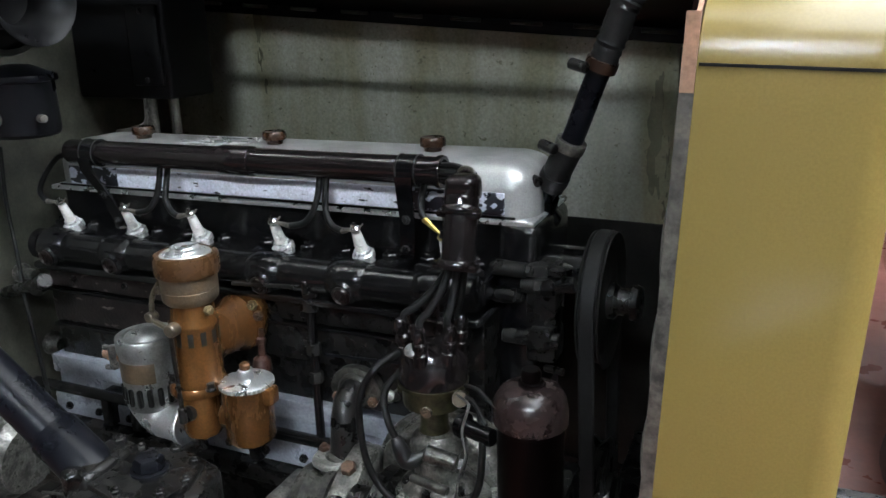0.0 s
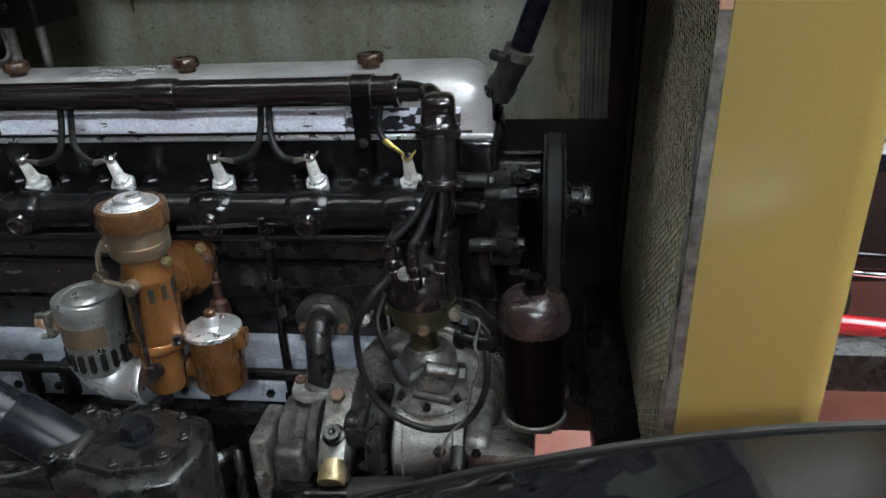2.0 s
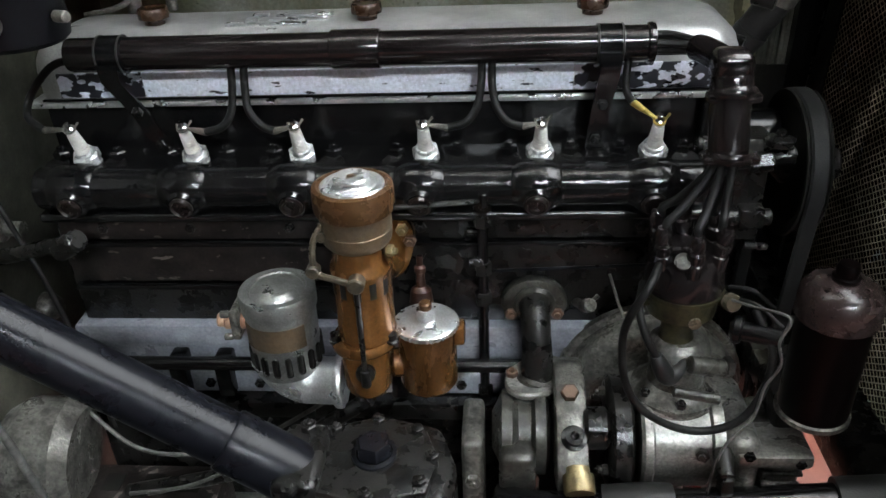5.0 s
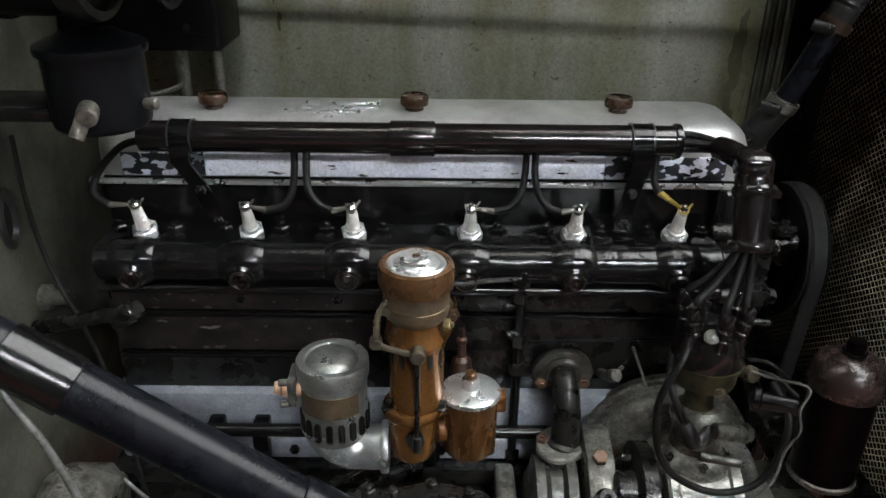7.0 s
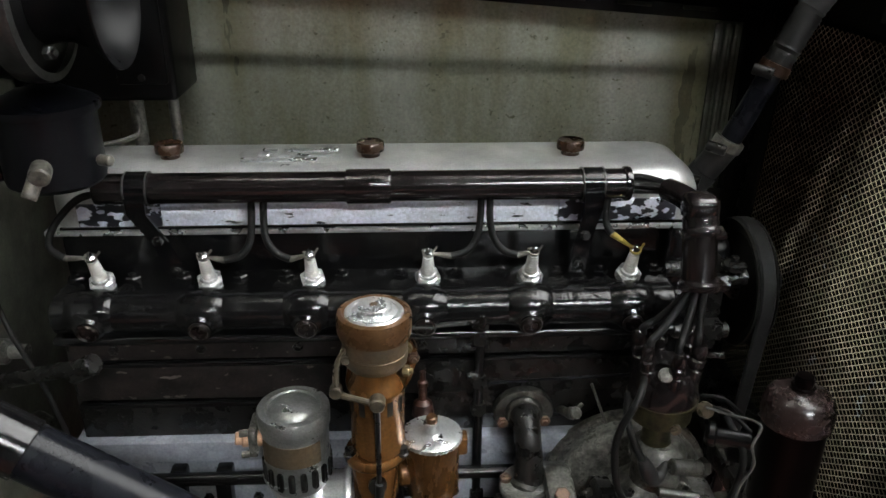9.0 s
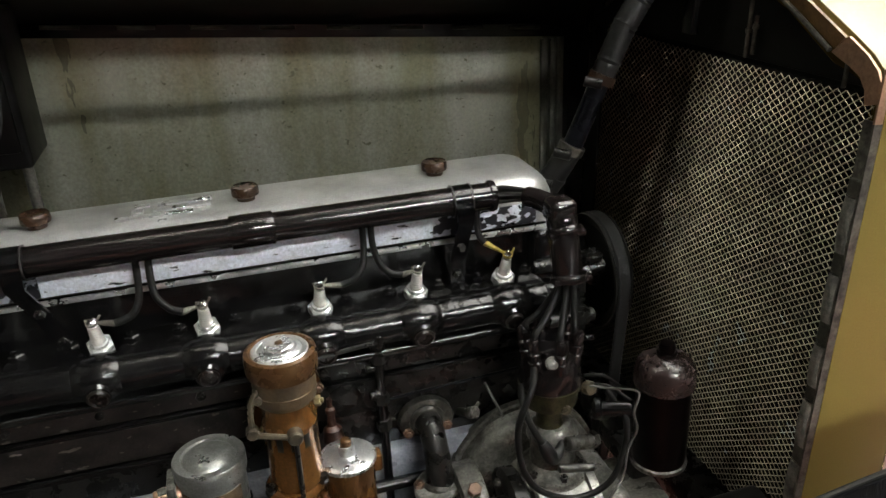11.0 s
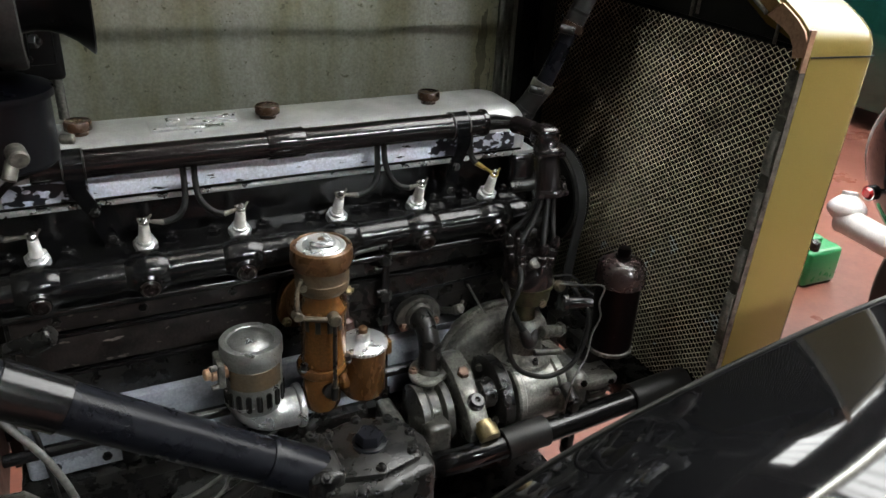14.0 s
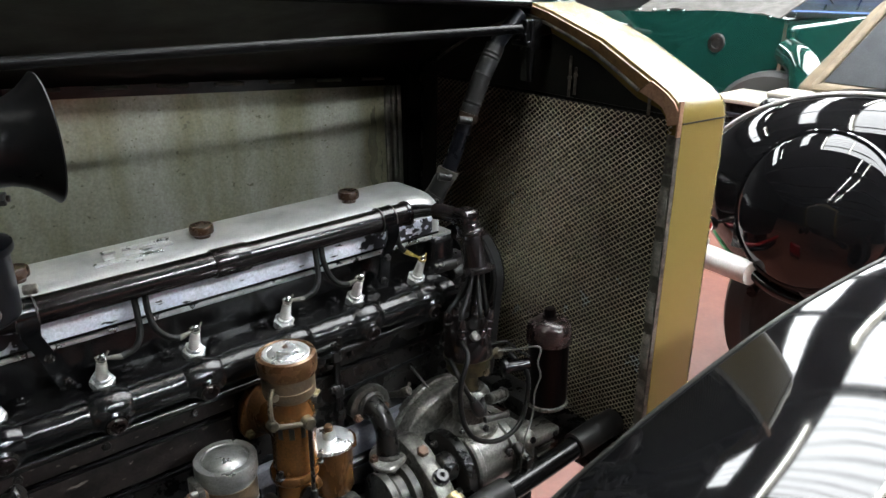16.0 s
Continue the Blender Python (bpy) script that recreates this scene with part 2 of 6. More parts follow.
M_GLASS = mat("dark_window_glass", (0.06, 0.065, 0.07), (0.09, 0.095, 0.10), 0.05, 0.0, 6, 300, 0.0, 0.02, 0.6)
M_SLAT = mat("blue_black_slat", (0.020, 0.022, 0.034), (0.012, 0.013, 0.020), 0.4, 0.0, 20)
M_TYRE = mat("tyre_rubber", (0.02, 0.02, 0.02), (0.03, 0.03, 0.03), 0.6, 0.0, 20)
M_PLATEBLACK = mat("plate_black", (0.012, 0.012, 0.012), None, 0.3)
M_HORN = mat("black_horn_lacquer", (0.003, 0.003, 0.0033), (0.006, 0.006, 0.006), 0.34, 0.0, 15, 400, 0.06, 0.08, spec=0.09)
M_BAND = mat("grey_steel_band", (0.040, 0.040, 0.039), (0.020, 0.020, 0.019), 0.4, 0.5, 30)
M_TANK = mat("dark_blue_black_tank", (0.0022, 0.0024, 0.0034), (0.0042, 0.0045, 0.0056), 0.36, 0.0, 12, 300, 0.08, spec=0.15)
M_SKYLIGHT = glow("translucent_roof_sheet", (0.93, 0.97, 1.0), SKYLIGHT, 2.2)
M_EAVES = glow("bright_roof_sheet", (0.88, 0.95, 1.0), EAVES, 2.2)
M_TUBE = glow("fluorescent_tube_glow", (0.95, 1.0, 0.97), TUBE)


# ---- mesh helpers ----
ORG = {}


def bm_new():
    return bmesh.new()


def thing(name, at, label, category, group="", kind=""):
    ob = new(name)
    ob.empty_display_size = 0.02
    ob.location = at
    ORG[ob] = Vector(at)
    return tagged(ob, label, category, group, kind)


def finish(name, bm, material, angle=38):
    bmesh.ops.recalc_face_normals(bm, faces=bm.faces)
    me = bpy.data.meshes.new(name)
    bm.to_mesh(me)
    bm.free()
    me.materials.append(material)
    me.polygons.foreach_set("use_smooth", [True] * len(me.polygons))
    me.set_sharp_from_angle(angle=radians(angle))
    return me


def part(name, bm, material, parent, label="", kind=""):
    """Links a bmesh, drawn in the place's own metres, as one mesh object under a thing or a part."""
    org = ORG[parent]
    bmesh.ops.translate(bm, verts=bm.verts, vec=-org)
    ob = new(name, finish(name, bm, material))
    ob.parent = parent
    ORG[ob] = org
    if label or kind:
        tagged(ob, label, "", "", kind)
    return ob


def solo(name, bm, material, label, category, kind="", group=""):
    """A thing of one mesh, with its origin at the middle of its base."""
    xs = [v.co for v in bm.verts]
    lo = Vector((min(v.x for v in xs), min(v.y for v in xs), min(v.z for v in xs)))
    hi = Vector((max(v.x for v in xs), max(v.y for v in xs), max(v.z for v in xs)))
    org = Vector(((lo.x + hi.x) / 2, (lo.y + hi.y) / 2, lo.z))
    bmesh.ops.translate(bm, verts=bm.verts, vec=-org)
    ob = new(name, finish(name, bm, material))
    ob.location = org
    ORG[ob] = org
    return tagged(ob, label, category, group, kind)


def box(bm, x0, x1, y0, y1, z0, z1, bev=0.0, seg=2, m=None):
    r = bmesh.ops.create_cube(bm, size=1.0)
    vs = r["verts"]
    bmesh.ops.scale(bm, verts=vs, vec=(x1 - x0, y1 - y0, z1 - z0))
    bmesh.ops.translate(bm, verts=vs, vec=((x0 + x1) / 2, (y0 + y1) / 2, (z0 + z1) / 2))
    if m is not None:
        bmesh.ops.transform(bm, matrix=m, verts=vs)
    if bev:
        es = {e for v in vs for e in v.link_edges}
        bmesh.ops.bevel(bm, geom=list(es), offset=bev, offset_type="OFFSET", segments=seg, profile=0.5, affect="EDGES")
    return bm


def frame_of(axis):
    w = Vector(axis).normalized()
    u = w.orthogonal().normalized()
    if abs(w.z) < 0.9:
        u = Vector((0, 0, 1)).cross(w).normalized()
    return u, w.cross(u), w


def lathe(bm, prof, at, axis=(0, 0, 1), n=32, squash=1.0):
    """Turns a profile of (radius, height) about an axis from the point at."""
    u, v, w = frame_of(axis)
    at = Vector(at)
    rings = []
    for r, h in prof:
        if r <= 1e-6:
            rings.append([bm.verts.new(at + w * h)])
        else:
            rings.append([bm.verts.new(at + w * h + (u * math.cos(2 * math.pi * k / n) + v * squash * math.sin(2 * math.pi * k / n)) * r) for k in range(n)])
    for a, b in zip(rings, rings[1:]):
        for k in range(n):
            if len(a) == 1 and len(b) == 1:
                continue
            if len(a) == 1:
                bm.faces.new((a[0], b[k], b[(k + 1) % n]))
            elif len(b) == 1:
                bm.faces.new((a[k], a[(k + 1) % n], b[0]))
            else:
                bm.faces.new((a[k], a[(k + 1) % n], b[(k + 1) % n], b[k]))
    return bm


def rod(bm, p, q, r, n=16, edge=0.0):
    """A closed round bar from p to q with eased ends."""
    p, q = Vector(p), Vector(q)
    d = (q - p).length
    e = edge or min(r * 0.18, d * 0.2)
    return lathe(bm, [(0, 0), (r - e, 0), (r, e), (r, d - e), (r - e, d), (0, d)], p, q - p, n)


def hexnut(bm, at, axis, r, h):
    return lathe(bm, [(0, 0), (r, 0), (r, h * 0.85), (r * 0.86, h), (0, h)], at, axis, 6)


def bolt(bm, at, axis, r, h):
    hexnut(bm, at, axis, r, h)
    a = Vector(axis).normalized()
    return rod(bm, Vector(at) + a * h * 0.9, Vector(at) + a * h * 1.5, r * 0.5, 10)


def smooth_path(pts, steps=8):
    pts = [Vector(p) for p in pts]
    if len(pts) < 3:
        return pts
    out = []
    ext = [pts[0] * 2 - pts[1]] + pts + [pts[-1] * 2 - pts[-2]]
    for i in range(1, len(ext) - 2):
        a, b, c, d = ext[i - 1:i + 3]
        for k in range(steps):
            t = k / steps
            out.append(0.5 * ((2 * b) + (c - a) * t + (2 * a - 5 * b + 4 * c - d) * t * t + (3 * b - a - 3 * c + d) * t ** 3))
    return out + [pts[-1]]


def tube(bm, pts, r, n=10, steps=8, radii=None):
    """A round bar swept along a smooth curve through pts."""
    path = smooth_path(pts, steps)
    up = None
    rings = []
    for i, p in enumerate(path):
        t = (path[min(i + 1, len(path) - 1)] - path[max(i - 1, 0)]).normalized()
        if up is None:
            up = t.orthogonal().normalized()
        up = (up - t * up.dot(t)).normalized()
        s = t.cross(up)
        rad = r if radii is None else radii(i / (len(path) - 1))
        rings.append([bm.verts.new(p + (up * math.cos(2 * math.pi * k / n) + s * math.sin(2 * math.pi * k / n)) * rad) for k in range(n)])
    for a, b in zip(rings, rings[1:]):
        for k in range(n):
            bm.faces.new((a[k], a[(k + 1) % n], b[(k + 1) % n], b[k]))
    bm.faces.new(rings[0][::-1])
    bm.faces.new(rings[-1])
    return bm


def sheet(bm, rows, thick=0.0):
    """A skin through rows of points, given thickness along its normals."""
    vs = [[bm.verts.new(p) for p in row] for row in rows]
    fs = []
    for a, b in zip(vs, vs[1:]):
        for k in range(len(a) - 1):
            fs.append(bm.faces.new((a[k], a[k + 1], b[k + 1], b[k])))
    if thick:
        bmesh.ops.recalc_face_normals(bm, faces=fs)
        bmesh.ops.solidify(bm, geom=fs, thickness=thick)
    return bm


def prism(bm, outline, axis, a, b, bev=0.0, seg=2):
    """A plate: an outline in the two other axes, from a to b along axis (0, 1 or 2)."""
    def put(p, c):
        q = list(p)
        q.insert(axis, c)
        return q
    lo = [bm.verts.new(put(p, a)) for p in outline]
    hi = [bm.verts.new(put(p, b)) for p in outline]
    fs = [bm.faces.new(lo), bm.faces.new(hi[::-1])]
    for k in range(len(lo)):
        fs.append(bm.faces.new((lo[k], hi[k], hi[(k + 1) % len(hi)], lo[(k + 1) % len(lo)])))
    if bev:
        bmesh.ops.recalc_face_normals(bm, faces=fs)
        es = {e for f in fs for e in f.edges}
        bmesh.ops.bevel(bm, geom=list(es), offset=bev, offset_type="OFFSET", segments=seg, profile=0.5, affect="EDGES")
    return bm


# ---- the shed ----
b = bm_new()
box(b, -7, 15, -8, 10, FLOOR_Z - 0.2, FLOOR_Z)
solo("floor", b, M_FLOOR, "worn red painted concrete floor", "floor", "structure")
for nm, dims in (("wall_north", (-7, 15, 10, 10.2)), ("wall_south", (-7, 15, -8.2, -8)), ("wall_east", (15, 15.2, -8.2, 10.2)), ("wall_west", (-7.2, -7, -8.2, 10.2))):
    b = bm_new()
    box(b, *dims, FLOOR_Z - 0.2, 4.6)
    solo(nm, b, M_WALL, "plain grey shed wall", "wall", "structure")

# roof with long openings that hold translucent sheets: (y from, y to, x from, x to)
OPEN = [(-4.95, -4.45, 0.6, 2.8), (-2.0, 1.75, 1.3, 13.0), (2.8, 3.4, 2.0, 13.0), (6.2, 7.2, 1.0, 14.0)]
ys = [-8.2] + [v for o in OPEN for v in o[:2]] + [10.2]
b = bm_new()
for k in range(0, len(ys), 2):
    box(b, -7.2, 15.2, ys[k], ys[k + 1], 4.0, 4.08)
for y0, y1, x0, x1 in OPEN:
    box(b, -7.2, x0, y0, y1, 4.0, 4.08)
    box(b, x1, 15.2, y0, y1, 4.0, 4.08)
solo("ceiling", b, M_ROOF, "grey corrugated shed roof with skylight openings", "ceiling", "structure")
for y0, y1, x0, x1 in OPEN:
    b = bm_new()
    box(b, x0, x1, y0, y1, 4.03, 4.05)
    solo("window_%d" % (1 + OPEN.index((y0, y1, x0, x1))), b, M_EAVES if y0 < -4.5 else M_SKYLIGHT, "translucent white corrugated roof light", "skylight", "structure")
for k in range(14):
    b = bm_new()
    x = -5.6 + k * 1.45
    box(b, x, x + 0.07, -8, 10, 3.86, 3.99, 0.008, 1)
    solo("purlin", b, M_PURLIN, "dark steel roof purlin under the roof sheets", "beam", "structure")

# ---- radiator ----
RAD_AT = (0.783, 0.05, 0.55)
radiator = thing("radiator", RAD_AT, "khaki painted radiator shell with a tarnished brass honeycomb core", "radiator")
radiator.rotation_euler = (0, radians(2.2), 0)


def rad_outline(inset=0.0, z0=0.0):
    """Half-round-shouldered, peaked outline (y, z) from the foot of one side to the foot of the other, local to the radiator."""
    w, s = 0.286 - inset, inset
    half = [(w, z0), (w, 0.574 - s * 0.3), (w - 0.003, 0.588 - s * 0.35), (w - 0.011, 0.601 - s * 0.5), (w - 0.025, 0.612 - s * 0.7), (w - 0.050, 0.625 - s * 0.9),
            (w * 0.5, 0.670 - s), (w * 0.15, 0.702 - s), (0.0, 0.712 - s)]
    return [(-y, z) for y, z in half] + [(y, z) for y, z in half[-2::-1]]


def rad_loft(stations, mat_, name, label=""):
    bm = bm_new()
    rows = [[Vector((x, y, z)) for y, z in rad_outline(i)] for x, i in stations]
    sheet(bm, rows)
    ob = new(name, finish(name, bm, mat_))
    ob.parent = radiator
    if label:
        tagged(ob, label)
    return ob


def rad_part(name, bm, mat_, label="", parent=None):
    ob = new(name, finish(name, bm, mat_))
    ob.parent = parent or radiator
    if label:
        tagged(ob, label)
    return ob


shell = rad_loft([(0.005, 0.007), (0.005, 0.0015), (0.006, 0.0), (0.10, 0.0), (0.112, 0.003), (0.119, 0.010), (0.121, 0.030), (0.105, 0.034), (0.02, 0.0345), (0.005, 0.007)],
                 M_KHAKI, "shell", "glossy khaki painted shell")
# the seam across the shell's side, with the dark joint below the shoulder
for sgn in (-1, 1):
    bm = bm_new()
    box(bm, 0.007, 0.1125, sgn * 0.2862 - 0.0006, sgn * 0.2862 + 0.0006, 0.5720, 0.5740)
    rad_part("seam", bm, M_CORE_DARK, "dark joint line", shell)
# worn rear flange: steel sides, copper corners, primer along the slopes; far half black
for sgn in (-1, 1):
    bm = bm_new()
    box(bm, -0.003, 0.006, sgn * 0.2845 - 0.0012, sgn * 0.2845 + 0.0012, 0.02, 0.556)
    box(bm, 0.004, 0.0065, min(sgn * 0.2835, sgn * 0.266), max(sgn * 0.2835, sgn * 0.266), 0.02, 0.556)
    rad_part("rear_flange", bm, M_EDGE if sgn < 0 else M_GRIME, "worn dull steel flange" if sgn < 0 else "black far flange")
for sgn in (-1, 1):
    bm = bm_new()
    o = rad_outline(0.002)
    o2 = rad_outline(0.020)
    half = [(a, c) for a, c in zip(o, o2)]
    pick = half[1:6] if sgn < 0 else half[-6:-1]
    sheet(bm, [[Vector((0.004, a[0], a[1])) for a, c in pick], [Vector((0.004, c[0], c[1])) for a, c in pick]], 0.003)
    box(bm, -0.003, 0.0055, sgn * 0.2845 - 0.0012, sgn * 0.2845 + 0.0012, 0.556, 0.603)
    rad_part("corner_plate", bm, M_COPPER if sgn < 0 else M_GRIME, "bare copper corner plate" if sgn < 0 else "black corner plate")
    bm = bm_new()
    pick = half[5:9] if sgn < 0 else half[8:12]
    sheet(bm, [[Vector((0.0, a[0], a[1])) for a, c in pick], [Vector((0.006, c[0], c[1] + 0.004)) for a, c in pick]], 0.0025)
    rad_part("top_flange", bm, M_RUSTPAINT if sgn < 0 else M_GRIME, "orange primed flange" if sgn < 0 else "black top flange")
    bm = bm_new()
    pts = [Vector((-0.001, c[0], c[1] + 0.002)) for a, c in pick]
    tube(bm, pts, 0.0026, 8, 2)
    rad_part("edge_trim", bm, M_EDGE, "scuffed edge trim")
# black strip added over the khaki shell's rear face on the far side
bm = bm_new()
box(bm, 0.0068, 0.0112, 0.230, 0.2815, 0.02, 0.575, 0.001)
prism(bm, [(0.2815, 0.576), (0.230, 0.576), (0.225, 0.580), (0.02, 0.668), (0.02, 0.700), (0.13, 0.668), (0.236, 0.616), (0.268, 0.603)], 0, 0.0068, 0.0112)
rad_part("far_strip", bm, M_CORE_DARK, "black closing strip")
# lacing webbing tabs down both rear edges
for sgn in (-1, 1):
    for k in range(8):
        bm = bm_new()
        z = 0.088 + k * 0.0725
        if z + 0.052 > 0.556:
            break
        h = 0.050 + 0.004 * ((k * 7) % 3 - 1)
        c = sgn * 0.2760
        rows = []
        for q in range(7):
            zz = z - 0.018 + h * q / 6
            puff = 0.0046 * math.sin(math.pi * (0.12 + 0.76 * q / 6)) ** 0.5
            rows.append([Vector((x_, c + dy, zz)) for x_, dy in ((0.0015, -0.0072), (0.0005 - puff, -0.0066), (-0.001 - puff, -0.0035), (-0.0014 - puff, 0.0), (-0.001 - puff, 0.0035), (0.0005 - puff, 0.0066), (0.0015, 0.0072))])
        sheet(bm, rows, 0.0012)
        tab = rad_part("webbing_tab", bm, M_FELT if (k * 5) % 7 else M_FELT_PALE)
        bm = bm_new()
        box(bm, -0.0022, 0.0035, c - 0.0072, c + 0.0072, z - 0.018 + h + 0.001, z - 0.018 + 0.0715, 0.001, 1)
        rad_part("tab_gap", bm, M_PANELFRAME)


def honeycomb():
    """Crimped vertical ribbons that meet in staggered six-sided cells, brass at the lip; shade inside is painted
    near-black.
    """
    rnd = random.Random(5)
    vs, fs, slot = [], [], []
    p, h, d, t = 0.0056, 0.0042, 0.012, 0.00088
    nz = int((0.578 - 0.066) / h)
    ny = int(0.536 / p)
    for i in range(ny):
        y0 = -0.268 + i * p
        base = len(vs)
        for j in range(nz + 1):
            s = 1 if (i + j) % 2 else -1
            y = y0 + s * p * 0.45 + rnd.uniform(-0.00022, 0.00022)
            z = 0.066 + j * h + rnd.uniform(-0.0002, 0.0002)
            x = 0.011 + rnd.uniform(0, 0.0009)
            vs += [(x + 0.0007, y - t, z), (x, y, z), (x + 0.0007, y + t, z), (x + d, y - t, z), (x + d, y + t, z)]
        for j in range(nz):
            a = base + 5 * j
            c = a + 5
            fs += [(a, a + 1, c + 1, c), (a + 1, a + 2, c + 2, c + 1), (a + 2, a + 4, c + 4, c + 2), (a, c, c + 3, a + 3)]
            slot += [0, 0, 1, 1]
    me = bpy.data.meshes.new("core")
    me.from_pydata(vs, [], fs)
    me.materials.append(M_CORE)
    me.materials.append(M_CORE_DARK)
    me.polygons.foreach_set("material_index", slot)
    return me


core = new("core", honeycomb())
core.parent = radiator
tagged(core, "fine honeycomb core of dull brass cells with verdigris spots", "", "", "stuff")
# near-black block behind the cells deepens their painted shade
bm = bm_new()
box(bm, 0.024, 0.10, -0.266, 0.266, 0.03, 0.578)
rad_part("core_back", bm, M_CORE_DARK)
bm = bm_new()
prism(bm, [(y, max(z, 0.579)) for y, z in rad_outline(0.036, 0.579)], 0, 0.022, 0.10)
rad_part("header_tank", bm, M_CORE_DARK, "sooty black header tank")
for y, z0, z1 in ((-0.079, 0.580, 0.640), (-0.090, 0.585, 0.625), (-0.225, 0.575, 0.610)):
    bm = bm_new()
    rod(bm, (0.014, y, z0), (0.014, y, z1), 0.0022, 8)
    rod(bm, (0.014, y, z0 + 0.026), (0.014, y, z0 + 0.031), 0.0035, 8)
    rad_part("stay_wire", bm, M_EDGE, "thin steel stay wire")
bm = bm_new()
box(bm, -0.035, 0.022, -0.032, -0.018, 0.645, 0.690, 0.003)
box(bm, -0.028, -0.018, -0.036, -0.016, 0.60, 0.69, 0.002)
bolt(bm, (-0.03, -0.025, 0.668), (-1, 0, 0), 0.008, 0.007)
rod(bm, (-0.034, -0.04, 0.655), (-0.034, -0.005, 0.655), 0.005, 10)
rad_part("stay_bracket", bm, M_BLACK, "black bonnet stay bracket")
bm = bm_new()
box(bm, -0.04, 0.02, -0.27, 0.27, 0.02, 0.066, 0.006)
rad_part("lower_cradle", bm, M_GRIME, "black cradle bar below the core")

# ---- bonnet: far side, far top and the near half folded over it ----
bonnet = thing("bonnet", (0.3, 0.335, 0.60), "opened car bonnet with a dull aluminium side and black underside", "bonnet")
b = bm_new()
prism(b, [(-0.115, 0.502), (0.738, 0.502), (0.738, 1.112), (-0.115, 1.182)], 1, 0.333, 0.338)
part("side_panel", b, M_PANEL, bonnet, "stained grey-green aluminium side panel")
# added black sheet stands in for the engine's shadow and hides the floor
b = bm_new()
prism(b, [(-0.115, 0.372), (0.800, 0.352), (0.800, 0.875), (-0.115, 0.885)], 1, 0.3225, 0.3255)
solo("wall_shade_sheet", b, M_SHADE_PULLEY, "black sheet standing in for the engine's shadow", "valance", "structure")
b = bm_new()
box(b, 0.733, 0.741, 0.327, 0.333, 0.60, 1.108, 0.0015)
box(b, 0.746, 0.752, 0.323, 0.333, 0.60, 1.108, 0.002)
box(b, 0.738, 0.772, 0.333, 0.338, 0.502, 1.112)
box(b, 0.758, 0.765, 0.325, 0.333, 0.60, 1.108, 0.002)
part("panel_edge", b, M_PANELFRAME, bonnet, "ribbed edge moulding")
b = bm_new()
prism(b, [(-0.115, 1.180), (0.81, 1.106), (0.81, 1.124), (-0.115, 1.196)], 1, 0.326, 0.3385)
box(b, 0.7725, 0.812, 0.318, 0.3385, 0.55, 1.112)
part("hinge_strip", b, M_BLACK, bonnet)
for k in range(9):
    b = bm_new()
    x = -0.02 + k * 0.088
    rod(b, (x, 0.324, 1.184 - x * 0.08), (x + 0.045, 0.324, 1.1804 - x * 0.08), 0.0028, 8)
    part("hinge_knuckle", b, M_PANELFRAME, bonnet)
top = [(0.338, 1.122), (0.326, 1.140), (0.295, 1.162), (0.22, 1.195), (0.13, 1.227), (0.045, 1.256)]
RISE = 0.078   # the bonnet climbs towards the firewall
b = bm_new()
sheet(b, [[Vector((x, y, z + (0.785 - x) * RISE)) for y, z in top] for x in (-0.115, 0.2, 0.5, 0.812)], 0.002)
part("top_panel", b, M_BONNET_IN, bonnet, "black painted underside of the bonnet top")
b = bm_new()
sheet(b, [[Vector((x, y, z + 0.014 + (0.785 - x) * RISE)) for y, z in top] for x in (-0.115, 0.2, 0.5, 0.812)], 0.002)
box(b, -0.115, 0.812, 0.3395, 0.3425, 0.80, 1.134)
part("folded_panel", b, M_CREAM, bonnet, "near bonnet half folded over the far half")
b = bm_new()
rod(b, (-0.115, 0.042, 1.330), (0.805, 0.042, 1.260), 0.0055, 12)
part("centre_hinge", b, M_BLACK, bonnet)
b = bm_new()
rod(b, (-0.115, 0.03, 1.249), (0.765, 0.02, 1.228), 0.0066, 12)
solo("stay_rod", b, M_HORN, "black steel stay rod from firewall to radiator", "rod")

# ---- firewall ----
firewall = thing("firewall", (-0.13, 0.05, 0.40), "grey-green painted steel firewall with holes and fittings", "firewall")
b = bm_new()
box(b, -0.135, -0.117, -0.36, 0.42, 0.40, 1.335, 0.004)
part("plate", b, M_FIREWALL, firewall)
b = bm_new()
lathe(b, [(0.010, 0), (0.016, 0.001), (0.016, 0.004), (0.011, 0.006), (0.010, 0.001)], (-0.1165, -0.033, 0.925), (1, 0, 0), 24, 2.0)
part("grommet", b, M_RUBBER, firewall, "black oval rubber grommet")
b = bm_new()
lathe(b, [(0, 0.0005), (0.010, 0.0005)], (-0.1165, -0.033, 0.925), (1, 0, 0), 24, 2.0)
part("hole", b, M_CORE_DARK, firewall)
b = bm_new()
lathe(b, [(0, 0), (0.014, 0), (0.014, 0.008), (0.008, 0.012), (0.008, 0.03), (0, 0.031)], (-0.117, 0.0, 0.82), (1, 0, 0), 16)
part("fitting", b, M_ALU_DIRTY, firewall)
b = bm_new()
lathe(b, [(0, 0), (0.018, 0), (0.018, 0.006), (0.01, 0.02), (0, 0.021)], (-0.117, 0.03, 0.70), (1, 0, 0), 16)
part("fitting", b, M_ALU_DIRTY, firewall)
b = bm_new()
tube(b, [(-0.11, 0.0, 1.0), (-0.105, -0.01, 0.93), (-0.09, -0.02, 0.86), (-0.05, -0.05, 0.80), (-0.03, -0.06, 0.72), (-0.02, -0.06, 0.60)], 0.0028)
solo("control_cable", b, M_CABLE, "thin black control cable beside the firewall", "cable")
b = bm_new()
